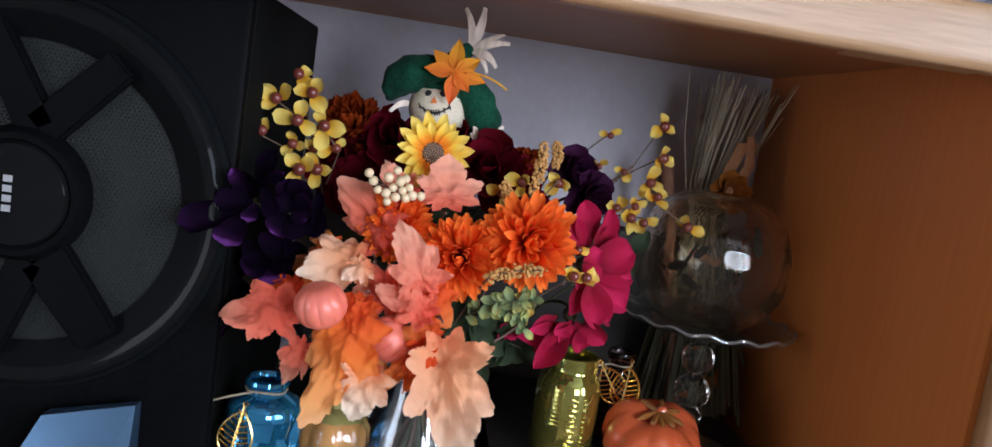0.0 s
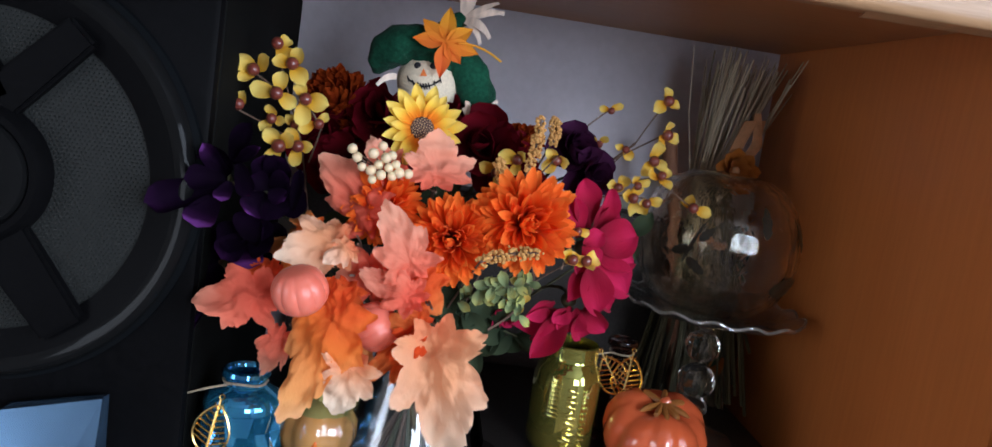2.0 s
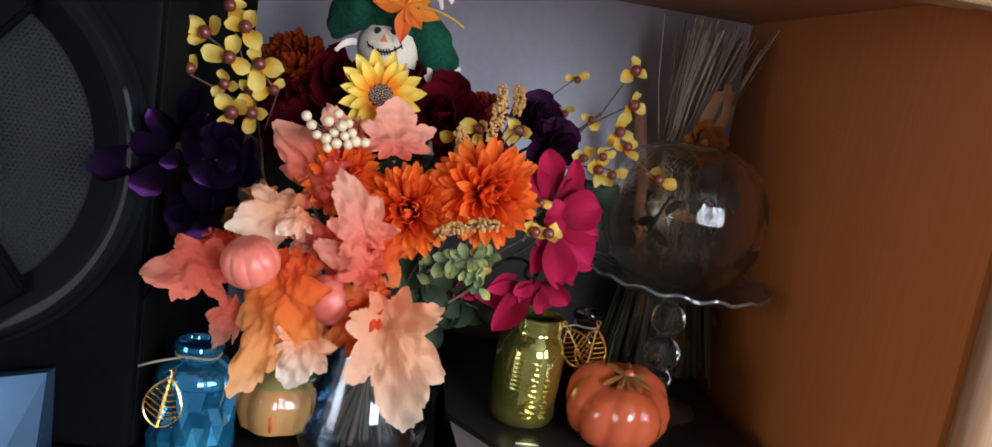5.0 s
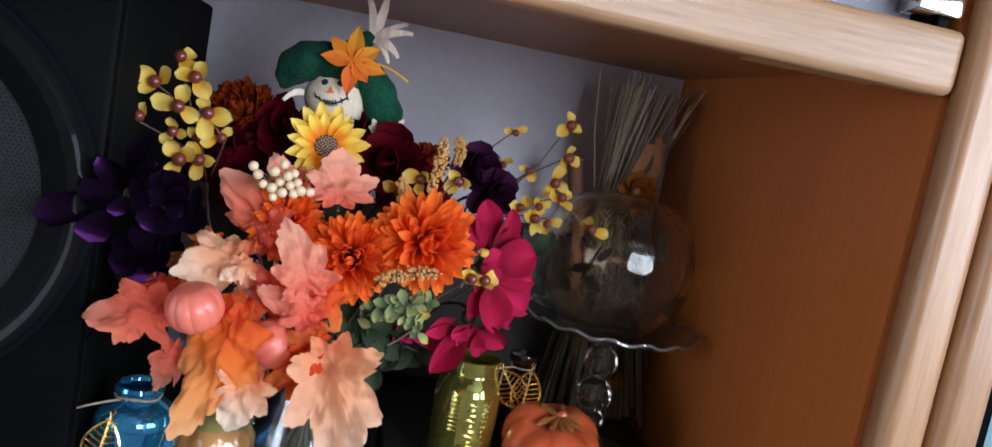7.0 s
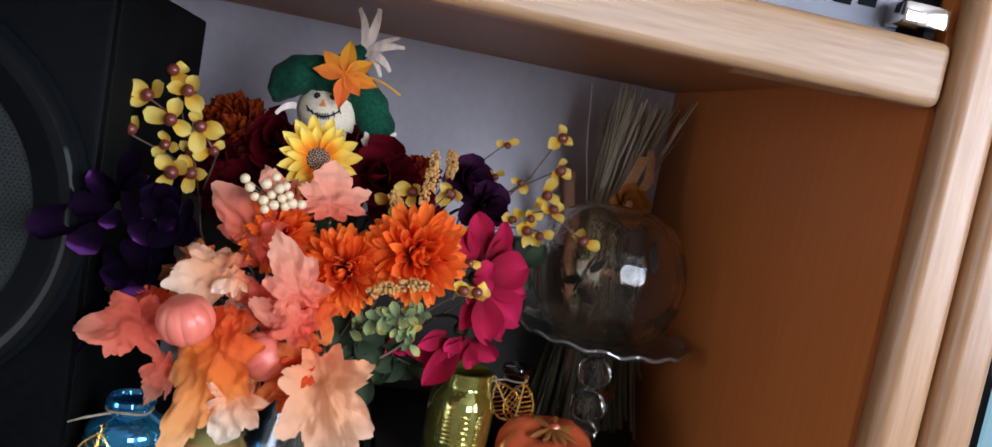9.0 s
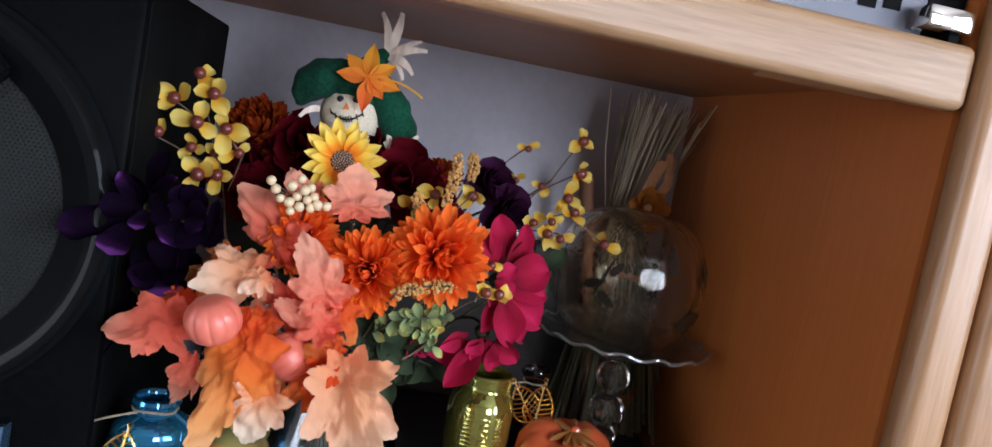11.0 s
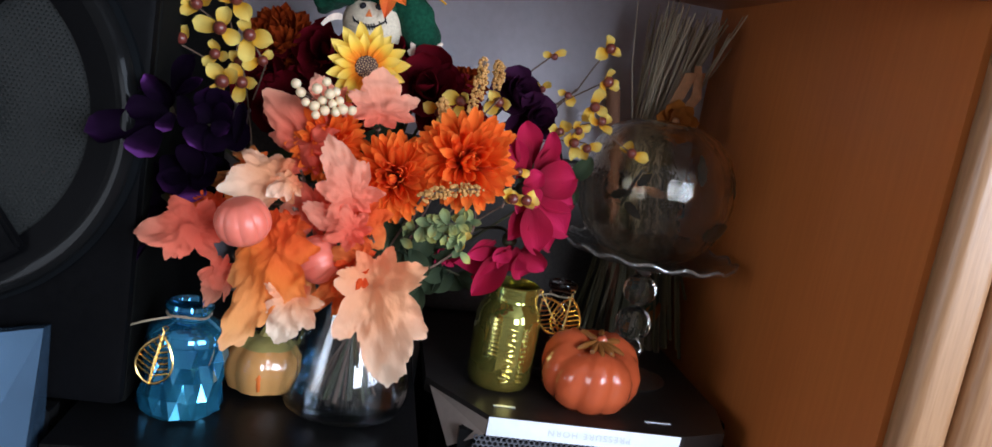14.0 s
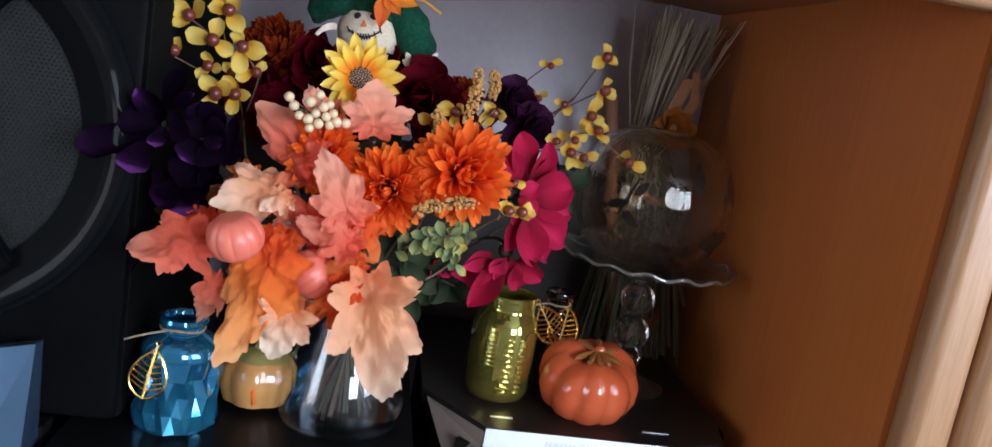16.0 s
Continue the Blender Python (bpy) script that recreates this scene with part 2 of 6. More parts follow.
INK = material("grey_print", (0.52, 0.55, 0.63), 0.6, vary=0.05)
LOGO = material("silver_print", (0.30, 0.30, 0.31), 0.5, metal=0.0, vary=0.05)
PRINT_GREY = material("grey_print_panel", (0.13, 0.13, 0.16), 0.3, vary=0.1, grain=20)
CHROME = material("chrome", (0.85, 0.80, 0.72), 0.08, metal=1.0, vary=0.05, grain=20, bump=0.0)

# ---- the room ----
def slab(name, lo, hi, mat, label, category, kind="structure", bevel=0.0):
    return tagged(part(name, box(lo, hi, bevel), mat, smooth=False), label, category, "", kind)


slab("floor", (-2.2, -2.6, -0.1), (2.1, 1.3, 0.0), CARPET, "brown carpeted floor of the room", "floor")
slab("ceiling", (-2.2, -2.6, 2.4), (2.1, 1.3, 2.5), ROOM, "plain painted ceiling", "ceiling")
slab("wall_north", (-2.1, 1.085, 0.0), (1.9, 1.2, 2.4), WALL, "grey lavender painted wall behind the cabinet", "wall")


def wall_with_opening(name, lo, hi, axis, a, b, z0, z1, label, mat=None):
    bm = bmesh.new()
    for p, q, s, e in ((lo[axis], a, lo[2], hi[2]), (b, hi[axis], lo[2], hi[2]), (a, b, lo[2], z0), (a, b, z1, hi[2])):
        l, h = list(lo), list(hi)
        l[axis], h[axis], l[2], h[2] = p, q, s, e
        box(l, h, bm=bm)
    return tagged(part(name, bm, mat or ROOM, smooth=False), label, "wall", "", "structure")


wall_with_opening("wall_east", (1.9, -2.4, 0.0), (2.0, 1.2, 2.4), 1, -1.4, -0.1, 0.9, 2.1, "painted wall with a window opening")
wall_with_opening("wall_south", (-2.1, -2.5, 0.0), (1.9, -2.4, 2.4), 0, 0.85, 1.85, 0.95, 2.15, "painted wall with a window opening")
# unseen wall, pale to bounce light; its opening holds the added fill
wall_with_opening("wall_west", (-2.2, -2.4, 0.0), (-2.1, 1.2, 2.4), 1, -1.6, -0.6, 0.6, 1.7, "unseen pale wall added to bounce light, with an opening", PALE)

# ---- the oak wall unit: side panel, shelf with an oak edge, two stiles ----
unit = thing("wall_unit", (0.44, 0.8, 0.0), "oak wall unit with a brown laminate side panel and shelf", "wall unit")


def at(ob, lo, hi, bevel=0.0, segments=2):
    o = ob.location
    return box([lo[i] - o[i] for i in range(3)], [hi[i] - o[i] for i in range(3)], bevel, segments=segments)


part("side_panel", at(unit, (0.44, 0.575, 0.0), (0.458, 1.084, 2.2)), LAMINATE, unit, "plain brown laminate side panel", smooth=False)
part("shelf", at(unit, (-0.9, 0.583, 1.357), (0.4385, 1.083, 1.376)), SHELF_UNDER, unit, "brown laminate shelf", smooth=False)
part("shelf_edge", at(unit, (-0.9, 0.556, 1.334), (0.436, 0.583, 1.3815), 0.008, 4), OAK_X, unit, "rounded oak edging of the shelf")
part("stile", at(unit, (0.4385, 0.545, 0.0), (0.4805, 0.574, 2.2), 0.0135, 6), OAK_Z, unit, "rounded upright oak stile")
part("stile", at(unit, (0.482, 0.540, 0.0), (0.522, 0.574, 2.2), 0.0135, 6), OAK_Z, unit, "rounded upright oak stile")
part("base_board", at(unit, (-0.9, 0.6, 0.0), (0.4385, 1.08, 0.45)), LAMINATE, unit, "plain brown laminate base", smooth=False)
# sliver of wood lifting from the edging
bm = solid([[(-0.165, -0.238, 1.3335), (-0.16, -0.218, 1.3335), (-0.16, -0.218, 1.3322)], [(0.06 - 0.12, -0.242, 1.334), (-0.06, -0.22, 1.334), (-0.06, -0.22, 1.3332)]])
part("splinter", bm, OAK_X, unit, "pale splinter under the shelf edge")

# ---- television beside the unit ----
tv = thing("television", (0.9, 0.62, 0.0), "black framed television showing a pale blue picture", "television")
part("bezel", at(tv, (0.534, 0.56, 0.75), (1.3, 0.6, 1.35), 0.003), GLOSS, tv)
glow = bpy.data.materials.new("lit_screen")
glow.use_nodes = True
gb = glow.node_tree.nodes["Principled BSDF"]
gb.inputs["Base Color"].default_value = (0.02, 0.02, 0.02, 1)
gb.inputs["Roughness"].default_value = 0.1
gn = glow.node_tree.nodes.new("ShaderNodeTexNoise")
gr = glow.node_tree.nodes.new("ShaderNodeValToRGB")
gn.inputs["Scale"].default_value = 3.0
gr.color_ramp.elements[0].color, gr.color_ramp.elements[1].color = (0.20, 0.42, 0.55, 1), (0.32, 0.56, 0.68, 1)
glow.node_tree.links.new(gn.outputs["Fac"], gr.inputs["Fac"])
glow.node_tree.links.new(gr.outputs["Color"], gb.inputs["Emission Color"])
gb.inputs["Emission Strength"].default_value = 0.9
part("screen", at(tv, (0.54, 0.5555, 0.76), (1.29, 0.5595, 1.34)), glow, tv, "glossy pale blue lit screen", smooth=False)
part("foot", at(tv, (0.8, 0.56, 0.45), (1.0, 0.7, 0.748)), GLOSS, tv)
slab("media_cabinet_top", (0.524, 0.58, 0.0), (1.5, 1.08, 0.449), LAMINATE, "brown laminate cabinet under the television", "cabinet", "")

# ---- left loudspeaker, lying on its side ----
speaker = thing("loudspeaker", (-0.35, 0.66, 0.91), "large black loudspeaker with a grilled woofer", "loudspeaker")
part("cabinet", at(speaker, (-0.56, 0.665, 0.914), (-0.151, 0.975, 1.322), 0.004), VINYL, speaker, "black vinyl cabinet")
part("front_baffle", at(speaker, (-0.555, 0.650, 0.918), (-0.151, 0.6645, 1.318), 0.006), SATIN, speaker)
WC = Vector((0.043, -0.012, 0.228))
turn = Matrix.Translation(WC) @ Matrix.Rotation(radians(90), 4, "X")
ring = part("trim_ring", lathe([(0.1520, 0), (0.1528, 0.005), (0.1505, 0.010), (0.1465, 0.0125), (0.1425, 0.0115), (0.138, 0.009)], 96), GLOSS, speaker, "glossy black trim ring", m=turn)
part("sheen_ring", lathe([(0.1575, -0.003), (0.1565, 0.002), (0.1525, 0.003)], 96), SMOKE, speaker, "smoke grey outer ring", m=turn)
part("inner_ring", lathe([(0.138, 0.009), (0.130, 0.006), (0.123, 0.003), (0.118, 0.001)], 80), SATIN, speaker, m=turn)
grille = part("woofer_grille", lathe([(0.0, 0.006), (0.04, 0.005), (0.08, 0.003), (0.119, -0.001)], 64), MESH_CLOTH, speaker, "dark grey metal mesh grille", m=turn)
# raised weave of the grille
verts, faces = [], []
step = 0.0033
for i in range(-36, 37):
    for j in range(-41, 42):
        x, y = i * step + (j % 2) * step / 2, j * step * 0.866
        r = math.hypot(x, y)
        if 0.050 < r < 0.117:
            z, k = 0.0068 - r * r * 0.5, len(verts)
            verts += [(x - 0.0012, y, z - 0.001), (x, y - 0.0012, z - 0.001), (x + 0.0012, y, z - 0.001), (x, y + 0.0012, z - 0.001), (x, y, z)]
            faces += [(k, k + 1, k + 4), (k + 1, k + 2, k + 4), (k + 2, k + 3, k + 4), (k + 3, k, k + 4)]
me = bpy.data.meshes.new("grille_weave")
me.from_pydata(verts, [], faces)
tagged(part("grille_weave", me, MESH_HOLE, grille), kind="stuff")


def spoke(a0, r0, a1, r1, w0, w1):
    p, q = Vector((r0 * C(a0), r0 * S(a0))), Vector((r1 * C(a1), r1 * S(a1)))
    n = (q - p).normalized().orthogonal()
    pts = [p + n * w0, q + n * w1, q - n * w1, p - n * w0]
    bm = prism([(v.x, v.y) for v in pts], 0.012)
    bmesh.ops.translate(bm, verts=bm.verts, vec=(0, 0, 0.0125))
    bmesh.ops.bevel(bm, geom=bm.edges[:], offset=0.0025, segments=2, affect="EDGES")
    return bm


for a0, a1, w in ((78, 58, 0.013), (78, 104, 0.013), (-66, -58, 0.017), (-78, -98, 0.012), (180, 165, 0.013), (180, 195, 0.013)):
    part("spoke", spoke(radians(a0), 0.05, radians(a1), 0.128, w * 1.2, w), SATIN, speaker, m=turn)
hub = part("hub", lathe([(0.053, 0.002), (0.052, 0.012), (0.047, 0.019), (0.0425, 0.020), (0.040, 0.017)], 56), SATIN, speaker, m=turn)
cap = part("hub_cap", lathe([(0.041, 0.016), (0.0385, 0.021), (0.032, 0.0238), (0.0, 0.0245)], 56), GLOSS, speaker, "glossy black hub cap", m=turn)
for k in range(4):
    part("logo_mark", at(speaker, (-0.3120, 0.6227, 1.1480 - k * 0.0075), (-0.3055, 0.6236, 1.1530 - k * 0.0075)), LOGO, cap, "silver mark", smooth=False, m=turn.inverted())

# ---- lower black speaker with a mirror facet: carries the bottle and the vase ----
low = thing("speaker_base", (-0.1, 0.75, 0.45), "low black speaker box with a mirrored facet", "loudspeaker")
o = low.location
part("body", at(low, (-0.56, 0.66, 0.452), (0.088, 1.03, 0.9), 0.004), VINYL, low)
part("top_panel", solid([[Vector(p) - o for p in ((-0.19, 0.60, z), (0.075, 0.615, z), (0.088, 0.64, z), (0.088, 1.02, z), (-0.19, 1.02, z))] for z in (0.895, 0.908)]), TOP, low, "black satin top", smooth=False)
part("front_face", solid([[Vector(p) - o for p in ((-0.21, y, 0.452), (0.088, y, 0.452), (0.088, y, 0.893), (-0.21, y, 0.893))] for y in (0.62, 0.659)]), GLOSS, low, smooth=False)
bm = bmesh.new()
fv = [bm.verts.new(Vector(p) - o) for p in ((-0.192, 0.560, 0.80), (-0.202, 0.625, 0.986), (-0.272, 0.625, 0.969), (-0.34, 0.560, 0.80), (-0.262, 0.552, 0.80),
                                           (-0.200, 0.640, 0.80), (-0.2025, 0.640, 0.984), (-0.272, 0.640, 0.969), (-0.36, 0.640, 0.80))]
for f in ((0, 1, 4), (1, 2, 4), (2, 3, 4), (0, 5, 6, 1), (1, 6, 7, 2), (2, 7, 8, 3), (0, 4, 3, 8, 5), (5, 8, 7, 6)):
    bm.faces.new([fv[k] for k in f])
part("mirror_facet", bm, BLUE_STEEL, low, "folded pale blue mirrored facets", smooth=False)
part("facet_back", at(low, (-0.40, 0.641, 0.80), (-0.199, 0.66, 0.913)), GLOSS, low, smooth=False)

# ---- right black horn speaker box ----
horn = thing("horn_speaker", (0.27, 0.85, 0.45), "black horn speaker box with a pale lettered strip and mesh", "loudspeaker")
o = horn.location
TOPZ = 0.913
part("body", at(horn, (0.112, 0.80, 0.452), (0.432, 1.06, 0.898), 0.004), VINYL, horn)
part("top_panel", solid([[Vector(p) - o for p in ((0.157, 0.722, z), (0.352, 0.722, z), (0.40, 0.74, z), (0.416, 0.80, z), (0.416, 1.05, z), (0.100, 1.05, z), (0.100, 0.80, z))] for z in (0.899, TOPZ)]), HORN_TOP, horn, "black satin top", smooth=False)
part("side_facet", solid([[Vector(p) - o for p in ((0.104, 0.790, 0.909), (0.1555, 0.7205, 0.909), (0.1545, 0.719, 0.895), (0.124, 0.735, 0.872))],
                          [Vector(p) - o for p in ((0.109, 0.798, 0.8985), (0.159, 0.735, 0.8985), (0.158, 0.735, 0.892), (0.13, 0.75, 0.868))]]), CHAMFER, horn, "warm grey angled facet", smooth=False)
part("name_strip", solid([[Vector(p) - o for p in ((0.1565, 0.7205, 0.9125), (0.347, 0.7205, 0.9125), (0.344, 0.717, 0.8955), (0.1555, 0.717, 0.8955))],
                          [Vector(p) - o for p in ((0.1565, 0.735, 0.8988), (0.347, 0.735, 0.8988), (0.344, 0.735, 0.894), (0.1555, 0.735, 0.894))]]), STRIP, horn, "pale strip with faint upside-down lettering", smooth=False)
font = bpy.data.curves.new("lettering", "FONT")
font.body, font.size, font.align_x, font.align_y, font.space_character, font.extrude = "PRESSURE HORN", 0.0088, "CENTER", "CENTER", 1.3, 0.0001
text = new("lettering", font)
dep = bpy.context.evaluated_depsgraph_get()
letters = bpy.data.meshes.new_from_object(text.evaluated_get(dep))
bpy.data.objects.remove(text)
part("lettering", letters, INK, horn, "faint grey upside-down lettering", m=facing(Vector((0.255, 0.7184, 0.904)) - o, (0, -1, 0.2), (0, 0, -1)))
part("horn_recess", at(horn, (0.135, 0.738, 0.62), (0.41, 0.799, 0.8935)), GLOSS, horn, smooth=False)
# hexagonal mesh: a plate with real holes
bm = bmesh.new()
cell = 0.0053
for i in range(52):
    for j in range(14):
        cx, cz = 0.147 + i * cell + (j % 2) * cell / 2, 0.8925 - j * cell * 0.866
        if cx > 0.405:
            continue
        rings = []
        for r, y in ((cell * 0.577, 0.7165), (cell * 0.41, 0.7165), (cell * 0.40, 0.7195)):
            rings.append([bm.verts.new((cx - o.x + r * S(k * math.pi / 3), y - o.y, cz - o.z + r * C(k * math.pi / 3))) for k in range(6)])
        for p, q in zip(rings, rings[1:]):
            for k in range(6):
                bm.faces.new((p[k], p[(k + 1) % 6], q[(k + 1) % 6], q[k]))
tagged(part("mesh_grille", bm, DARK_STEEL, horn, "dark steel hexagonal mesh", smooth=False), kind="stuff")
part("mesh_back", at(horn, (0.132, 0.728, 0.80), (0.415, 0.737, 0.8935)), GLOSS, horn, smooth=False)

for lo, hi in (((0.163, 0.7455), (0.185, 0.7485)), ((0.318, 0.7475), (0.345, 0.7500))):
    part("inlay", at(horn, (*lo, TOPZ - 0.001), (*hi, TOPZ + 0.0006)), SILVER, horn, "small silver inlay", smooth=False)

# ---- dark receiver standing against the wall behind the flowers ----
receiver = thing("receiver", (0.1, 1.05, 0.9135), "matt black receiver standing behind the flowers", "receiver")
part("case", at(receiver, (-0.14, 1.035, 0.914), (0.425, 1.083, 1.130), 0.004), RECEIVER_CASE, receiver, "matt black case")
part("face_plate", at(receiver, (-0.135, 1.031, 0.919), (0.42, 1.0345, 1.125), 0.001), RECEIVER_CASE, receiver)

# ---- on the shelf: chrome clip and dark glass door with print ----
door = thing("glass_door", (0.0, 0.60, 1.3825), "grey printed glass cabinet door with a chrome clip", "cabinet door")
part("pane", at(door, (-0.5, 0.585, 1.3829), (0.405, 0.589, 1.75)), PRINT_GREY, door, "dark grey printed glass", smooth=False)
clip = part("chrome_clip", at(door, (0.392, 0.560, 1.3885), (0.430, 0.584, 1.4055), 0.003), CHROME, door, "chrome hinge clip")
part("hinge_pin", at(door, (0.415, 0.566, 1.3818), (0.424, 0.576, 1.3885), 0.001), SATIN, clip)
for k in range(6):
    part("print_bar", at(door, (0.270 + k * 0.020, 0.5838, 1.398 + 0.002 * (k % 2)), (0.284 + k * 0.020, 0.5848, 1.44)), GLOSS, door, "black print", smooth=False)
part("rubber_edge", at(door, (0.4055, 0.585, 1.3829), (0.4365, 0.595, 1.75)), GLOSS, door, "black rubber edge", smooth=False)

# ---- glass and ceramic things ----
BLUE_GLASS = material("iridescent_blue_glass", (0.07, 0.56, 0.86), 0.05, color2=(0.01, 0.15, 0.40), trans=0.2, grain=30, bump=0.0, coat=1.0, metal=0.78)
AMBER_GLASS = material("iridescent_amber_glass", (0.70, 0.53, 0.11), 0.07, color2=(0.34, 0.36, 0.08), trans=0.1, grain=14, bump=0.05, coat=1.0, metal=0.85)
ROSE_GLASS = clear_glass("rose_glass", (0.55, 0.42, 0.42), 0.05)
VASE_GLASS = clear_glass("vase_glass", (0.90, 0.93, 0.95), 0.015, ior=1.55)
CRACKLE = crackle_glass("crackle_glass", (0.93, 0.90, 0.85))
BEAD_GLASS = crackle_glass("solid_pressed_glass", (0.96, 0.96, 0.94))
STAND_GLASS = clear_glass("pressed_glass", (0.90, 0.90, 0.89), 0.03, ior=1.9, bump=0.25, scale=90, cloud=0.02, haze=(0.6, 0.58, 0.55))
RIM_GLASS = material("rim_glass", (0.55, 0.52, 0.48), 0.08, vary=0.2, grain=120, bump=0.3, trans=0.7, coat=0.5)
CERAMIC = material("orange_glaze", (0.68, 0.135, 0.05), 0.14, color2=(0.55, 0.09, 0.03), grain=25, bump=0.02, coat=0.7)
OLIVE = material("olive_glaze", (0.32, 0.12, 0.03), 0.2, vary=0.2, grain=60, bump=0.05, coat=0.4)
GOURD_GLASS = material("peach_glass", (0.80, 0.40, 0.13), 0.10, color2=(0.60, 0.27, 0.08), trans=0.2, coat=0.7, grain=20, bump=0.0)
GOURD_GREEN = material("green_glaze", (0.42, 0.36, 0.12), 0.15, vary=0.2, coat=0.6, grain=30)
GOURD_RED = material("orange_streak", (0.75, 0.16, 0.03), 0.15, vary=0.1, coat=0.6)
GOLD = material("gold_metal", (0.95, 0.62, 0.22), 0.25, metal=1.0, vary=0.1, grain=80, bump=0.05)
TWINE = material("jute_twine", (0.5, 0.40, 0.28), 0.9, vary=0.3, grain=400, bump=0.5)


def leaf_charm(parent, place, normal, tip, size):
    """A gold filigree leaf: rim, midrib and side veins."""
    bm = bmesh.new()
    n = 22
    rim = []
    for i in range(2 * n):
        u = i / n if i < n else 2 - i / n
        side = 1 if i < n else -1
        w = 0.36 * math.sin(math.pi * min(1, u ** 0.8)) ** 0.75
        rim.append((side * w * size, (1 - u) * -size, 0.04 * size * math.sin(u * 3)))
    tube(rim + rim[:1], 0.025 * size, 5, bm)
    tube([(0, 0.12 * size, 0), (0, 0, 0), (0, -0.5 * size, 0.03 * size), (0, -size, 0)], 0.028 * size, 5, bm)
    for k in range(1, 8):
        u = k / 8.5
        w = 0.36 * math.sin(math.pi * (1 - u + 0.06) ** 0.8) ** 0.75
        for s in (-1, 1):
            tube([(0, -u * size, 0.02 * size), (s * w * 0.55 * size, (-u - 0.03) * size + 0.10 * size, 0.02 * size), (s * w * 0.97 * size, (-u + 0.14) * size, 0.02 * size)], 0.017 * size, 4, bm)
    loop = [(0.05 * size * C(a), 0.16 * size + 0.05 * size * S(a), 0) for a in [2 * math.pi * k / 10 for k in range(11)]]
    tube(loop, 0.016 * size, 4, bm)
    z = Vector(normal).normalized()
    return part("leaf_charm", bm, GOLD, parent, "gold filigree leaf charm", m=facing(place, normal, -Vector(tip)))


# blue faceted bottle
bottle = thing("glass_bottle", (-0.113, 0.684, 0.908), "iridescent blue faceted glass bottle with a gold leaf charm", "bottle")
bm = bmesh.new()
prof = [(0.029, 0.0), (0.0315, 0.003), (0.0315, 0.017), (0.0315, 0.032), (0.0315, 0.047), (0.0315, 0.062)]
rows = []
COLS = 26
for k, (r, z) in enumerate(prof):
    row = []
    for i in range(COLS):
        a = 2 * math.pi * (i + 0.5 * (k % 2)) / COLS
        rr = r + ((0.0015 if i % 2 else -0.0015) + 0.0023 * math.sin(i * 5.3 + k * 2.1)) * (0 < k < 5)
        row.append(bm.verts.new((rr * C(a), rr * S(a), z)))
    rows.append(row)
bm.faces.new(rows[0][::-1])
for k, (p, q) in enumerate(zip(rows, rows[1:])):
    for i in range(COLS):
        j = (i + 1) % COLS
        if k % 2:
            bm.faces.new((p[i], p[j], q[j]))
            bm.faces.new((p[i], q[j], q[i]))
        else:
            bm.faces.new((p[i], p[j], q[i]))
            bm.faces.new((p[j], q[j], q[i]))
part("body", bm, BLUE_GLASS, bottle, "faceted blue glass body", smooth=False)
part("shoulder", lathe([(0.0312, 0.062), (0.031, 0.068), (0.028, 0.074), (0.020, 0.0785), (0.0165, 0.081), (0.0162, 0.086)], 40), BLUE_GLASS, bottle)
part("lip", lathe([(0.0155, 0.085), (0.0185, 0.0865), (0.0195, 0.089), (0.0185, 0.092), (0.0158, 0.093), (0.0142, 0.091), (0.0140, 0.082), (0.0145, 0.07)], 40), BLUE_GLASS, bottle, "rolled glass lip")
part("twine", tube([(0.0172 * C(a), 0.0172 * S(a), 0.0835 + 0.001 * S(3 * a)) for a in [k * math.pi / 12 for k in range(25)]], 0.0011, 5), TWINE, bottle, "jute twine round the neck")
part("twine_end", tube(bend((-0.010, -0.016, 0.083), (-0.040, -0.019, 0.0735), (0, -0.004, 0.002)), 0.0009, 5), TWINE, bottle)
leaf_charm(bottle, (-0.012, -0.029, 0.071), (-0.1, -1, 0.1), (-0.16, 0, -1), 0.040)

# amber jar
jar = thing("glass_jar", (0.174, 0.805, 0.914), "amber iridescent embossed glass preserving jar", "jar")
part("body", lathe([(0.0, 0.001), (0.027, 0.0), (0.031, 0.003), (0.0335, 0.010), (0.034, 0.04), (0.0335, 0.074), (0.031, 0.083), (0.027, 0.0885), (0.0255, 0.091)], 48), AMBER_GLASS, jar, "amber glass body")
part("neck", lathe([(0.0255, 0.091), (0.027, 0.0925), (0.0262, 0.095), (0.0268, 0.098), (0.0262, 0.104), (0.0265, 0.107), (0.0248, 0.108), (0.024, 0.10)], 48), AMBER_GLASS, jar, "threaded neck")
for i in range(9):
    a = radians(-118)
    part("emboss_bar", box((-0.006, -0.0014, -0.0012), (0.006, 0.0014, 0.0012), 0.0005), AMBER_GLASS, jar,
         m=Matrix.Translation((0.0338 * C(a), 0.0338 * S(a), 0.040 + i * 0.0042)) @ Matrix.Rotation(a + radians(90), 4, "Z"))
for k in range(11):
    for a, w in ((-88, 0.0055), (-66, 0.0015), (-60, 0.0015)):
        a = radians(a)
        part("emboss_mark", box((-w, -0.0016, -0.0011), (w * (0.5 + 0.5 * ((k * 7) % 3) / 2), 0.0016, 0.0014), 0.0005), AMBER_GLASS, jar,
             m=Matrix.Translation((0.0340 * C(a), 0.0340 * S(a), 0.014 + k * 0.0054)) @ Matrix.Rotation(a + radians(90), 4, "Z") @ Matrix.Rotation(0.3 * ((k * 5) % 3 - 1), 4, "Y"))

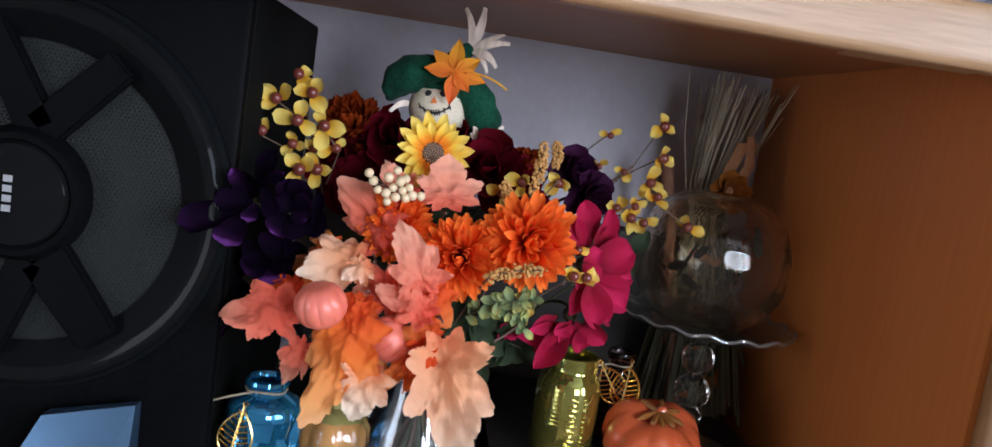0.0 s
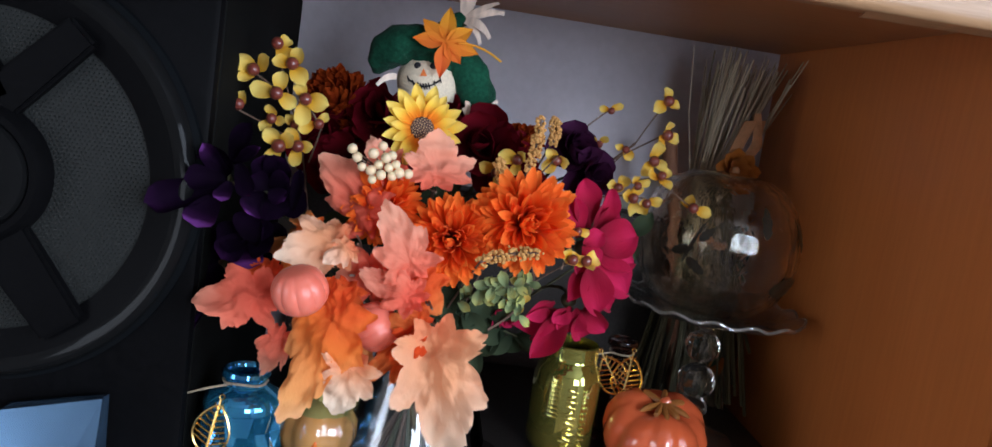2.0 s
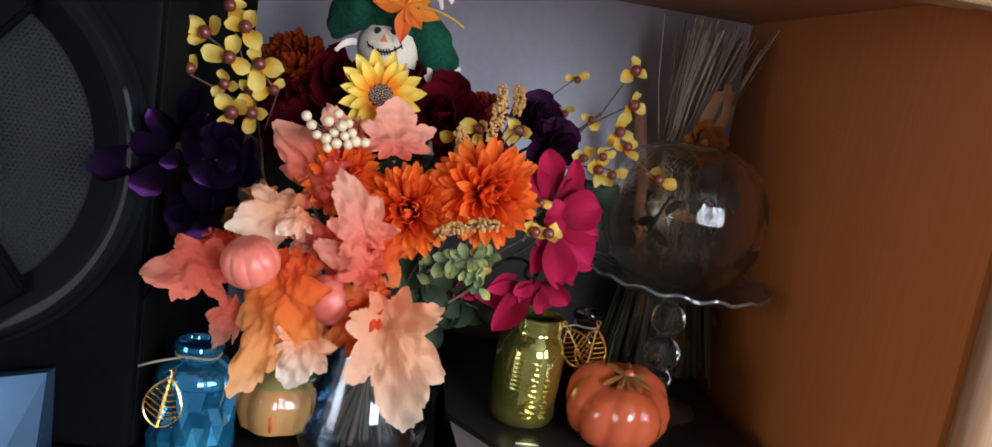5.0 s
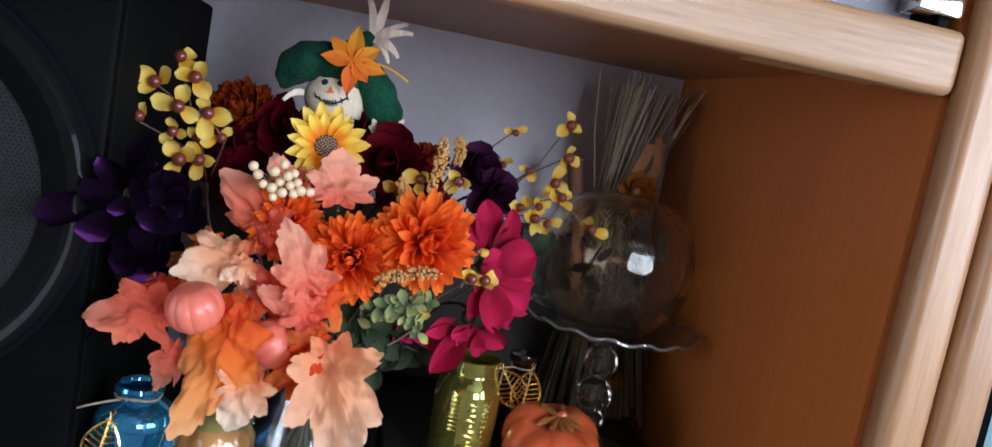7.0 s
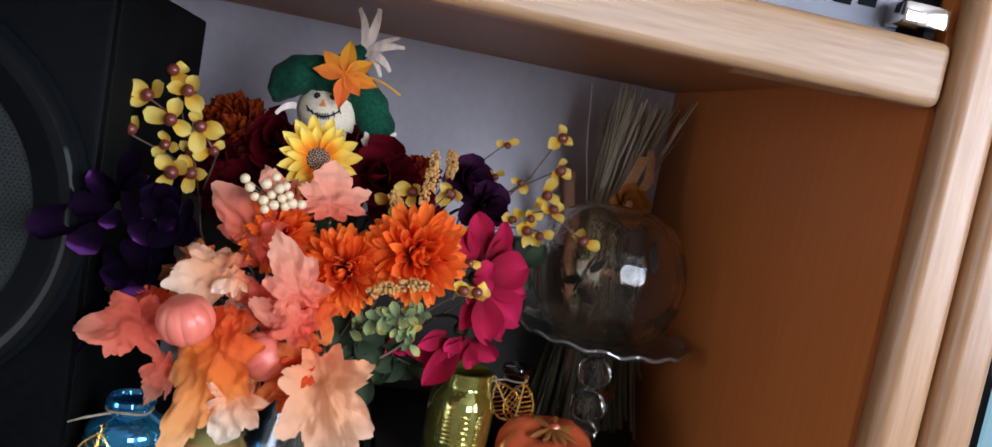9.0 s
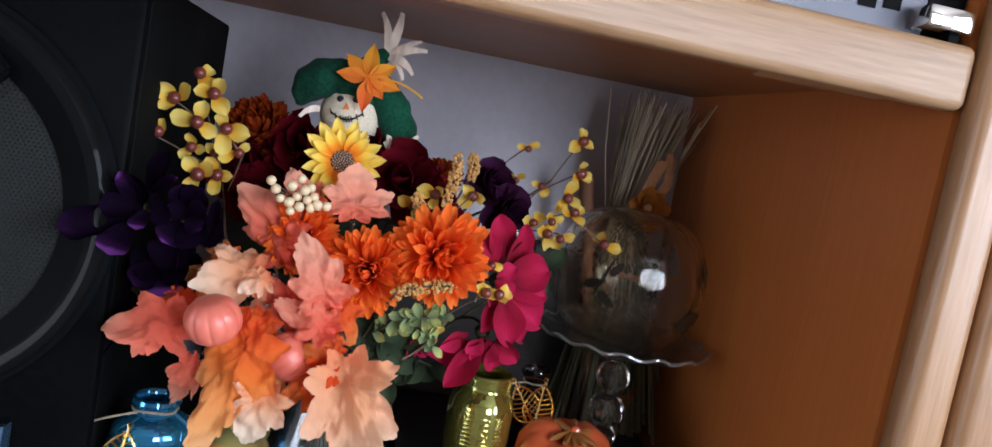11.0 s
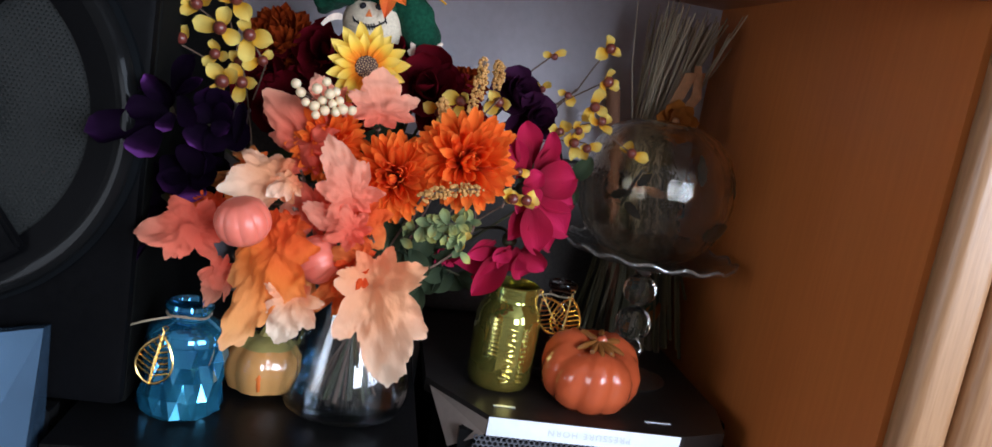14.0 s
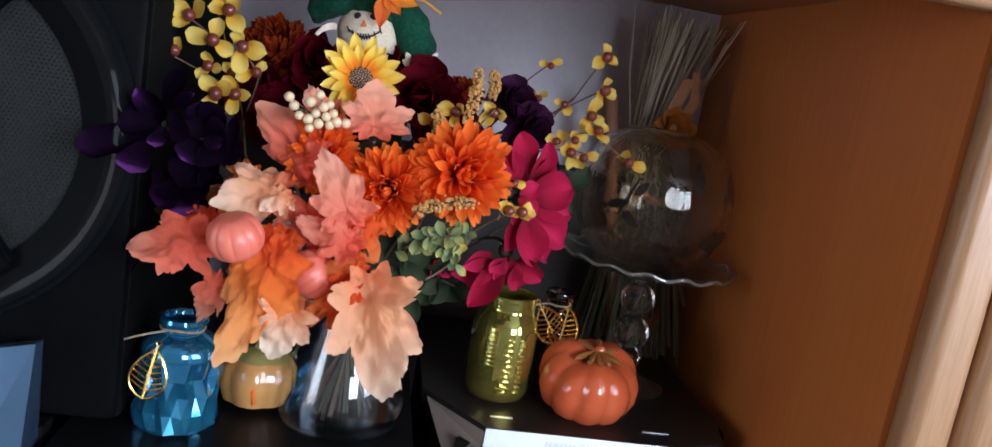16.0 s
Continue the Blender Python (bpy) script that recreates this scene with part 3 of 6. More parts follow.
# rose bottle behind the jar, with two charms
rose = thing("glass_bottle", (0.235, 0.845, 0.914), "small rose tinted ribbed bottle with two gold leaf charms", "bottle")
part("body", lathe([(0.0, 0.001), (0.021, 0.0), (0.0245, 0.004), (0.025, 0.03), (0.0245, 0.062), (0.020, 0.072), (0.013, 0.078), (0.0115, 0.086)], 48), ROSE_GLASS, rose)
part("neck", lathe([(0.0115, 0.086), (0.0115, 0.096), (0.0155, 0.099), (0.0165, 0.102), (0.0155, 0.106), (0.012, 0.107), (0.0105, 0.104)], 40), ROSE_GLASS, rose, "rolled glass lip")
for i in range(60):
    a = radians(-150 + (i % 10) * 9)
    part("stud", ball(0.0012, (0, 0, 0), 5, 4) if i == 0 else STUD, ROSE_GLASS, rose, m=Matrix.Translation((0.0248 * C(a), 0.0248 * S(a), 0.012 + (i // 10) * 0.009)))
    if i == 0:
        STUD = rose.children[-1].data
part("twine", tube([(0.0128 * C(a), 0.0128 * S(a), 0.092) for a in [k * math.pi / 12 for k in range(25)]], 0.001, 5), TWINE, rose, "jute twine round the neck")
part("twine_end", tube(bend((-0.006, -0.013, 0.092), (-0.036, -0.04, 0.097), (0, -0.004, 0.004)), 0.0008, 5), TWINE, rose)
leaf_charm(rose, (-0.028, -0.038, 0.096), (0.25, -1, 0.15), (0.55, 0, -0.85), 0.042)
leaf_charm(rose, (0.002, -0.034, 0.098), (-0.1, -1, 0.2), (-0.12, 0, -1), 0.042)

# orange ceramic pumpkin
pumpkin = thing("ceramic_pumpkin", (0.261, 0.785, 0.9165), "glossy orange ceramic pumpkin with an olive stem", "pumpkin")
prof = [(0.0, 0.003), (0.02, 0.0), (0.036, 0.004), (0.047, 0.016), (0.0515, 0.032), (0.050, 0.047), (0.043, 0.059), (0.031, 0.066), (0.018, 0.066), (0.008, 0.062), (0.0, 0.060)]
bm = lathe(prof, 80, lambda a, z: 1 - 0.10 * (1 - abs(math.sin(a * 5 + 0.5)) ** 0.55))
for v in bm.verts:
    v.co.z *= 1 + 0.05 * math.sin(3 * math.atan2(v.co.y, v.co.x))
part("body", bm, CERAMIC, pumpkin, "ribbed glossy orange body")
pumpkin.rotation_euler = (radians(15), 0, 0)
part("stem", tube([(0.0, 0, 0.058), (0.001, 0.001, 0.066), (0.003, 0.002, 0.070), (0.007, 0.003, 0.072)], [0.007, 0.0055, 0.005, 0.004], 9), CERAMIC, pumpkin)
for a, l in ((-150, 0.028), (-92, 0.034), (-118, 0.022), (-62, 0.024), (-34, 0.028), (15, 0.024), (70, 0.022), (130, 0.022)):
    a = radians(a)
    pts = [(r * C(a), r * S(a), 0.0690 - 14.0 * max(0, r - 0.016) ** 2) for r in (0.003, 0.010, 0.016, 0.022, l)]
    part("stem_leaf", tube(pts, [0.0030, 0.0032, 0.0034, 0.0028, 0.0010], 6), OLIVE, pumpkin, "olive painted stem leaf")

# peach and green glass gourd behind the blue bottle
gourd = thing("glass_pumpkin", (-0.055, 0.735, 0.908), "peach glass pumpkin with green top and orange streak", "pumpkin")
prof = [(0.0, 0.002), (0.018, 0.0), (0.030, 0.007), (0.035, 0.022), (0.034, 0.036), (0.027, 0.046)]
shp = lambda a, z: 1 - 0.12 * (1 - abs(math.sin(a * 3 + 0.5)) ** 0.6)
part("body", lathe(prof, 60, shp), GOURD_GLASS, gourd)
part("green_top", lathe([(0.0272, 0.0458), (0.021, 0.051), (0.010, 0.0535), (0.0, 0.053)], 60, shp), GOURD_GREEN, gourd, "glossy green crown")
part("stem", tube([(0, 0, 0.052), (0.002, 0, 0.060), (0.008, 0, 0.066)], [0.007, 0.005, 0.004], 8), GOURD_GREEN, gourd)
part("streak", tube([(0.002, -0.0315, 0.012), (0.001, -0.0322, 0.024), (0.002, -0.0305, 0.036)], [0.0015, 0.0032, 0.0010], 9), GOURD_RED, gourd, "orange painted streak")

# clear vase with stems
vase = thing("glass_vase", (0.020, 0.725, 0.908), "clear tapered glass vase holding the bouquet stems", "vase")
part("body", lathe([(0.0, 0.004), (0.045, 0.003), (0.054, 0.006), (0.058, 0.014), (0.057, 0.028), (0.050, 0.055), (0.040, 0.085), (0.034, 0.105), (0.036, 0.118), (0.040, 0.122),
                    (0.0385, 0.121), (0.0335, 0.106), (0.0385, 0.085), (0.0485, 0.055), (0.0555, 0.028), (0.055, 0.014), (0.045, 0.009), (0.0, 0.009)], 64), VASE_GLASS, vase, "tapered glass body")
part("lip", lathe([(0.0362, 0.1195), (0.0385, 0.1185), (0.0412, 0.121), (0.0405, 0.1235), (0.0385, 0.1238), (0.0370, 0.1215)], 64), VASE_GLASS, vase, "rounded glass lip")
part("base_disc", lathe([(0.0, 0.0005), (0.046, 0.0), (0.0525, 0.002), (0.050, 0.0028), (0.0, 0.0025)], 64), VASE_GLASS, vase, "thick glass base")

# glass pumpkin on a pedestal plate
stand = thing("cake_stand", (0.330, 0.872, 0.913), "clear pressed glass pedestal plate with a wavy rim", "cake stand")
part("foot", lathe([(0.0, 0.001), (0.046, 0.0), (0.048, 0.003), (0.030, 0.009), (0.014, 0.016), (0.010, 0.022)], 48), STAND_GLASS, stand)
for z, r in ((0.034, 0.0165), (0.064, 0.021), (0.103, 0.0195)):
    part("stem_bead", lathe([(0.006, z - r * 0.9)] + [(r * C(t), z + r * 0.92 * S(t)) for t in [radians(d) for d in range(-60, 61, 15)]] + [(0.006, z + r * 0.9)], 12), BEAD_GLASS, stand, "faceted glass bead", smooth=False)
part("neck", lathe([(0.006, 0.12), (0.012, 0.126), (0.022, 0.135), (0.030, 0.1385)], 40), BEAD_GLASS, stand)
bm = lathe([(0.0, 0.139), (0.05, 0.1395), (0.082, 0.142), (0.095, 0.147), (0.098, 0.150), (0.095, 0.1515), (0.08, 0.1465), (0.05, 0.1435), (0.0, 0.143)], 96)
for v in bm.verts:
    r, a = math.hypot(v.co.x, v.co.y), math.atan2(v.co.y, v.co.x)
    if r > 0.075:
        k = (r - 0.075) / 0.023
        v.co.z += 0.0022 * k * math.sin(a * 16)
        v.co.x *= 1 + 0.015 * k * math.sin(a * 16)
        v.co.y *= 1 + 0.015 * k * math.sin(a * 16)
part("plate", bm, STAND_GLASS, stand, "plate with a scalloped rim")

globe = thing("glass_pumpkin", (0.322, 0.868, 1.0565), "clear crackle glass pumpkin standing on the pedestal plate", "pumpkin")
prof = [(0.0, 0.004), (0.03, 0.0), (0.052, 0.006), (0.070, 0.022), (0.081, 0.045), (0.0845, 0.072), (0.082, 0.098), (0.073, 0.120), (0.058, 0.137), (0.038, 0.147), (0.018, 0.149), (0.008, 0.146)]
wall = prof + [(r * 0.95, 0.074 + (z - 0.074) * 0.95) for r, z in reversed(prof[1:])] + [(0.0, 0.0075)]
part("body", lathe(wall, 72, lambda a, z: 1 - 0.03 * (1 - abs(math.sin(a * 4)) ** 0.7)), CRACKLE, globe, "ribbed crackle glass").visible_shadow = False
part("plate_rim", tube([((0.0968 + 0.0012 * S(16 * a)) * C(a), (0.0968 + 0.0012 * S(16 * a)) * S(a), 0.1502 + 0.0022 * S(16 * a)) for a in [k * math.pi / 96 for k in range(193)]], 0.0017, 6), RIM_GLASS, stand, "thick wavy glass rim")

# dark leaf silhouettes painted on the glass globe
PAINT = material("dark_glass_paint", (0.018, 0.014, 0.008), 0.35, vary=0.3, grain=200)


def painted_leaf(azimuth, height, length, width, turn_deg, teeth):
    """A toothed leaf laid on the globe, 0.6 mm proud of it."""
    bm = bmesh.new()
    a0, t = radians(azimuth), radians(turn_deg)
    n = 26
    rows = []
    for i in range(n + 1):
        u = i / n
        w = width / 2 * math.sin(math.pi * u ** 0.85) ** 0.7 * (1 + 0.45 * ((u * teeth) % 1 - 0.5)) + 0.0004
        row = []
        for v in (-1, -0.4, 0.4, 1):
            x, z = (u - 0.5) * length * C(t) - v * w * S(t), (u - 0.5) * length * S(t) + v * w * C(t)
            h = height + z
            r = 0.0862 * math.sqrt(max(0.05, 1 - ((h - 0.072) / 0.082) ** 2))
            row.append(bm.verts.new((r * C(a0 + x / r), r * S(a0 + x / r), h)))
        rows.append(row)
    for p, q in zip(rows, rows[1:]):
        for k in range(3):
            bm.faces.new((p[k], p[k + 1], q[k + 1], q[k]))
    return part("painted_leaf", bm, PAINT, globe, "dark painted leaf")


for spec in ((-48, 0.046, 0.052, 0.022, 3, 9), (-77, 0.108, 0.030, 0.011, 85, 3), (-36, 0.098, 0.034, 0.012, 80, 3), (-126, 0.080, 0.044, 0.003, 70, 5), (-132, 0.072, 0.024, 0.009, 20, 4), (-122, 0.058, 0.022, 0.009, -35, 4), (-118, 0.090, 0.018, 0.008, 50, 4)):
    painted_leaf(*spec)

# ---- silk flowers and leaves ----
def dyed_or_lit(name, stops, length, rough=0.75, vary=0.25, veins=0.35, through_light=0.2, spread=0.35, radial=False, sheen=0.03, spec=0.15):
    """Cloth whose colours, dye or painted light and shade, run from the base to the tip of the piece (local y, metres),
    with veins, blotches and a shade of its own for each piece.
    """
    mat = bpy.data.materials.new(name)
    mat.use_nodes = True
    nodes, links = mat.node_tree.nodes, mat.node_tree.links
    bsdf = nodes["Principled BSDF"]
    coord = nodes.new("ShaderNodeTexCoord")
    sep = nodes.new("ShaderNodeSeparateXYZ")
    links.new(coord.outputs["Object"], sep.inputs[0])
    if radial:
        size = nodes.new("ShaderNodeVectorMath")
        size.operation = "LENGTH"
        links.new(coord.outputs["Object"], size.inputs[0])
        along = size.outputs["Value"]
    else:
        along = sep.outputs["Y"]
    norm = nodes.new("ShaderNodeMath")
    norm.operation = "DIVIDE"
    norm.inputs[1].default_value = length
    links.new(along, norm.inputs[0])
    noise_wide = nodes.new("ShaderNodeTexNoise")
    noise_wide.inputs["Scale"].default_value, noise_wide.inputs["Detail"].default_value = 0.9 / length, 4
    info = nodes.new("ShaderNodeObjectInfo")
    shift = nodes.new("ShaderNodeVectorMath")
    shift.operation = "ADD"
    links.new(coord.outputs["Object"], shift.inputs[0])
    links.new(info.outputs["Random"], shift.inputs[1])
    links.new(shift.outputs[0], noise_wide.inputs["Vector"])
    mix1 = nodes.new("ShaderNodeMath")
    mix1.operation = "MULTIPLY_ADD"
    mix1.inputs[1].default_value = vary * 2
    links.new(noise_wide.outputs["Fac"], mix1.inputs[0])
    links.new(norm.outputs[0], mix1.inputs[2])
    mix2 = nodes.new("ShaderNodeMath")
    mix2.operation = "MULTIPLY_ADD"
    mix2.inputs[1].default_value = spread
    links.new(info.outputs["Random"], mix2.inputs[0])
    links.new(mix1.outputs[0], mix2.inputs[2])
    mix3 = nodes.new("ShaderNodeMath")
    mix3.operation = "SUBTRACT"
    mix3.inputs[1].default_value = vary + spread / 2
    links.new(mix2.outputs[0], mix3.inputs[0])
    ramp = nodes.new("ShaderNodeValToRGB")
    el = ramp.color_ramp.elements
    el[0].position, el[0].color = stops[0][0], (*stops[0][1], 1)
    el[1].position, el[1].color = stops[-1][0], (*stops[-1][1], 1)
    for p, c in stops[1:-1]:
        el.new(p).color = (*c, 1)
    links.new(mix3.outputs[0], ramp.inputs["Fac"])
    links.new(ramp.outputs["Color"], bsdf.inputs["Base Color"])
    bsdf.inputs["Roughness"].default_value = rough
    bsdf.inputs["Specular IOR Level"].default_value = spec
    bsdf.inputs["Sheen Weight"].default_value = sheen
    vein, vmap = nodes.new("ShaderNodeTexNoise"), nodes.new("ShaderNodeMapping")
    vmap.inputs["Scale"].default_value = (1, 0.15 if not radial else 0.6, 1)
    vein.inputs["Scale"].default_value = 700
    links.new(coord.outputs["Object"], vmap.inputs[0])
    links.new(vmap.outputs[0], vein.inputs["Vector"])
    relief = nodes.new("ShaderNodeBump")
    relief.inputs["Strength"].default_value, relief.inputs["Distance"].default_value = veins, 0.0008
    links.new(vein.outputs["Fac"], relief.inputs["Height"])
    links.new(relief.outputs[0], bsdf.inputs["Normal"])
    glow_through, blend = nodes.new("ShaderNodeBsdfTranslucent"), nodes.new("ShaderNodeMixShader")
    links.new(ramp.outputs["Color"], glow_through.inputs["Color"])
    blend.inputs[0].default_value = through_light
    links.new(bsdf.outputs[0], blend.inputs[1])
    links.new(glow_through.outputs[0], blend.inputs[2])
    links.new(blend.outputs[0], nodes["Material Output"].inputs["Surface"])
    return mat


def petal(name, length, width, mats, cup=0.25, curl=0.2, blunt=0.8, wave=0.0, nu=7, nv=4, belly=0.55, fold=0.0, tip=0.015):
    """One petal along +y, its inner face up: cupped across, curled along, narrow at the base."""
    verts, faces = [], []
    for i in range(nu + 1):
        u = i / nu
        s = (u / belly) if u < belly else 1 - (u - belly) / (1 - belly)
        w = width * 0.5 * max(0.0, math.sin(math.pi / 2 * max(0.0, s))) ** blunt
        w = max(w, width * (0.12 if u < belly else tip * (1 if u > 0.97 else 2.2)))
        for j in range(nv + 1):
            v = 2 * j / nv - 1
            z = cup * width * v * v * (0.4 + 0.6 * math.sin(math.pi * u)) + curl * length * u * u
            z += wave * width * math.sin(7 * u + 2.5 * v) * abs(v) + fold * width * abs(v)
            verts.append((w * v, length * u * (1 - 0.12 * abs(curl) * u), z))
    for i in range(nu):
        for j in range(nv):
            a = i * (nv + 1) + j
            faces.append((a, a + 1, a + nv + 2, a + nv + 1))
    me = bpy.data.meshes.new(name)
    me.from_pydata(verts, [], faces)
    me.polygons.foreach_set("use_smooth", [True] * len(faces))
    for one in mats if isinstance(mats, (list, tuple)) else [mats]:
        me.materials.append(one)
    return me


VASE_AT = Vector((0.020, 0.725, 0.908))
STEM_GREEN = material("stem_green", (0.06, 0.065, 0.03), 0.6, vary=0.3, grain=120, bump=0.2)
STEM_BROWN = material("stem_brown", (0.16, 0.10, 0.07), 0.8, vary=0.3, grain=200, bump=0.3)
rng = random.Random(7)


def stem_down(parent, head, back, r=0.0016, mat=None):
    """A stem from the head into the vase's neck and down to its bottom; parts are local to parent."""
    o = Vector(parent.location)
    a = rng.uniform(0, 6.28)
    k = rng.uniform(0.2, 0.85)
    neck = VASE_AT + Vector((0.027 * k * C(a), 0.027 * k * S(a), 0.108))
    foot = VASE_AT + Vector((-0.040 * k * C(a), -0.040 * k * S(a), 0.014))
    head, back = Vector(head), Vector(back)
    p1 = head + back * 0.35 * (neck - head).length
    pts = []
    for i in range(10):
        t = i / 9
        pts.append(head * (1 - t) ** 2 + p1 * 2 * t * (1 - t) + neck * t * t - o)
    pts += [neck.lerp(foot, t) - o for t in (0.33, 0.66, 1.0)]
    return part("stem", tube(pts, r, 5), mat or STEM_GREEN, parent)


def ring_of_petals(parent, meshes, n, normal, offset, elev, scale=1.0, phase=0.0, jitter=6.0, lift=0.0, name="petal"):
    """n petals round the normal, each raised by elev degrees from the flat."""
    nz = Vector(normal).normalized()
    u = nz.orthogonal().normalized()
    v = nz.cross(u)
    for i in range(n):
        a = 2 * math.pi * (i + phase) / n + radians(rng.uniform(-jitter, jitter))
        e = radians(elev + rng.uniform(-jitter, jitter))
        rad = u * C(a) + v * S(a)
        tip = rad * C(e) + nz * S(e)
        up = nz * C(e) - rad * S(e)
        up = (up + tip.cross(up) * rng.uniform(-0.12, 0.12) * jitter / 6).normalized()
        part(name, rng.choice(meshes), None, parent, m=facing(rad * offset + nz * lift, up, tip, scale * rng.uniform(0.9, 1.08)))


# deep bases paint the shade between petals, bright tips the light on them
ORANGE_PETAL = dyed_or_lit("orange_silk", [(0.0, (0.60, 0.045, 0.004)), (0.4, (0.92, 0.12, 0.010)), (1.0, (1.0, 0.26, 0.042))], 0.03, vary=0.10, spread=0.25, through_light=0.36)
# rust cloth with the shadow at the back put into its colours
RUST_PETAL = dyed_or_lit("rust_silk", [(0.0, (0.08, 0.007, 0.002)), (0.5, (0.20, 0.020, 0.004)), (1.0, (0.34, 0.050, 0.008))], 0.03, vary=0.12, sheen=0.0, spec=0.04)
MAGENTA_PETAL = dyed_or_lit("magenta_silk", [(0.0, (0.17, 0.003, 0.014)), (0.5, (0.40, 0.007, 0.042)), (1.0, (0.55, 0.015, 0.085))], 0.05, vary=0.2, veins=0.6)
# violet tips paint the light along the petal edges; the cloth is near black
PURPLE_PETAL = dyed_or_lit("purple_silk", [(0.0, (0.0025, 0.0009, 0.0035)), (0.7, (0.006, 0.0018, 0.009)), (0.9, (0.022, 0.005, 0.030)), (1.0, (0.125, 0.032, 0.175))], 0.04, vary=0.25, spread=0.75, sheen=0.0, through_light=0.12, spec=0.02)
PLUM_PETAL = dyed_or_lit("plum_silk", [(0.0, (0.015, 0.003, 0.012)), (0.6, (0.035, 0.007, 0.026)), (1.0, (0.07, 0.018, 0.06))], 0.04, vary=0.15, sheen=0.0, spec=0.04)
WINE_PETAL = dyed_or_lit("wine_silk", [(0.0, (0.03, 0.0015, 0.003)), (0.5, (0.075, 0.002, 0.006)), (1.0, (0.17, 0.006, 0.014))], 0.04, vary=0.15, sheen=0.0, spec=0.04)
SUN_PETAL = dyed_or_lit("sunflower_silk", [(0.0, (0.75, 0.13, 0.01)), (0.35, (0.88, 0.30, 0.02)), (0.6, (0.92, 0.60, 0.07)), (1.0, (0.96, 0.76, 0.20))], 0.033, vary=0.08, spread=0.12)
# the orange base stop paints the shadow low in each yellow petal
YELLOW_PETAL = dyed_or_lit("yellow_silk", [(0.0, (0.66, 0.22, 0.02)), (0.3, (0.82, 0.44, 0.035)), (1.0, (0.92, 0.70, 0.18))], 0.016, vary=0.2, through_light=0.35)
GREEN_LEAF = dyed_or_lit("green_leaf", [(0.0, (0.09, 0.13, 0.06)), (0.4, (0.24, 0.30, 0.13)), (1.0, (0.62, 0.60, 0.17))], 0.02, vary=0.3, spread=0.7)
DARK_LEAF = dyed_or_lit("dark_green_leaf", [(0.0, (0.012, 0.022, 0.010)), (1.0, (0.045, 0.065, 0.032))], 0.03, vary=0.3)
MAPLE = [dyed_or_lit("maple_silk", [(0.0, (0.80, 0.085, 0.04)), (0.3, (0.85, 0.21, 0.11)), (0.62, (0.90, 0.45, 0.28)), (1.0, (0.95, 0.70, 0.50))], 0.075, vary=0.42, spread=0.3, radial=True, veins=0.8, through_light=0.3),
         dyed_or_lit("maple_silk", [(0.0, (0.74, 0.07, 0.015)), (0.4, (0.82, 0.20, 0.035)), (0.75, (0.86, 0.38, 0.13)), (1.0, (0.88, 0.52, 0.30))], 0.075, vary=0.42, spread=0.3, radial=True, veins=0.8, through_light=0.3),
         dyed_or_lit("maple_silk", [(0.0, (0.80, 0.085, 0.05)), (0.5, (0.84, 0.19, 0.115)), (1.0, (0.90, 0.42, 0.28))], 0.075, vary=0.42, spread=0.3, radial=True, veins=0.8, through_light=0.3),
         dyed_or_lit("maple_silk", [(0.0, (0.68, 0.05, 0.012)), (0.6, (0.80, 0.12, 0.025)), (1.0, (0.85, 0.26, 0.07))], 0.075, vary=0.42, spread=0.3, radial=True, veins=0.8, through_light=0.3),
         dyed_or_lit("maple_silk", [(0.0, (0.82, 0.17, 0.07)), (0.35, (0.87, 0.38, 0.19)), (0.7, (0.92, 0.60, 0.41)), (1.0, (0.95, 0.75, 0.57))], 0.075, vary=0.42, spread=0.2, radial=True, veins=0.8, through_light=0.3)]
BERRY_RED = material("berry_brown", (0.17, 0.035, 0.025), 0.3, vary=0.25, grain=300, bump=0.05, coat=0.3)
CREAM = material("cream_berry", (0.74, 0.58, 0.37), 0.4, vary=0.08, grain=200, bump=0.05, sub=0.2)
MILLET = material("millet_seed", (0.66, 0.34, 0.10), 0.7, vary=0.25, grain=600, bump=0.3)
SEED = material("sunflower_seed", (0.10, 0.05, 0.04), 0.7, vary=0.4, grain=500, bump=0.4)
SEED_PALE = material("seed_tip", (0.55, 0.35, 0.18), 0.7, vary=0.3, grain=500)
PINK_GOURD = material("salmon_pumpkin", (0.78, 0.20, 0.14), 0.34, color2=(0.70, 0.15, 0.10), grain=80, bump=0.06, coat=0.2, sub=0.15)

MUM_OUT = [petal("mum_petal", 0.029, 0.0072, ORANGE_PETAL, 0.38, -0.05 + 0.20 * k, 0.5, belly=0.72, wave=0.04, tip=0.12) for k in range(3)]
MUM_IN = [petal("mum_petal", 0.025, 0.0066, ORANGE_PETAL, 0.40, 0.12 + 0.10 * k, 0.5, belly=0.7, tip=0.12) for k in range(3)]
RUST_OUT = [petal("mum_petal", 0.030, 0.0092, RUST_PETAL, 0.5, 0.4, 0.42, belly=0.7, wave=0.05)]
DAHLIA = [petal("dahlia_petal", 0.050, 0.031, MAGENTA_PETAL, 0.16, -0.16 + 0.14 * k, 0.72, wave=0.11, nu=12, nv=8, belly=0.56, fold=0.14) for k in range(3)]
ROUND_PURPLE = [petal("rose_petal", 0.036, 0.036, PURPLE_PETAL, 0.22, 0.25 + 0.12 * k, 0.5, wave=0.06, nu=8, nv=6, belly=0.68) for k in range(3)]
ROUND_PLUM = [petal("rose_petal", 0.034, 0.034, PLUM_PETAL, 0.22, 0.25 + 0.12 * k, 0.5, wave=0.06, nu=8, nv=6, belly=0.68) for k in range(2)]
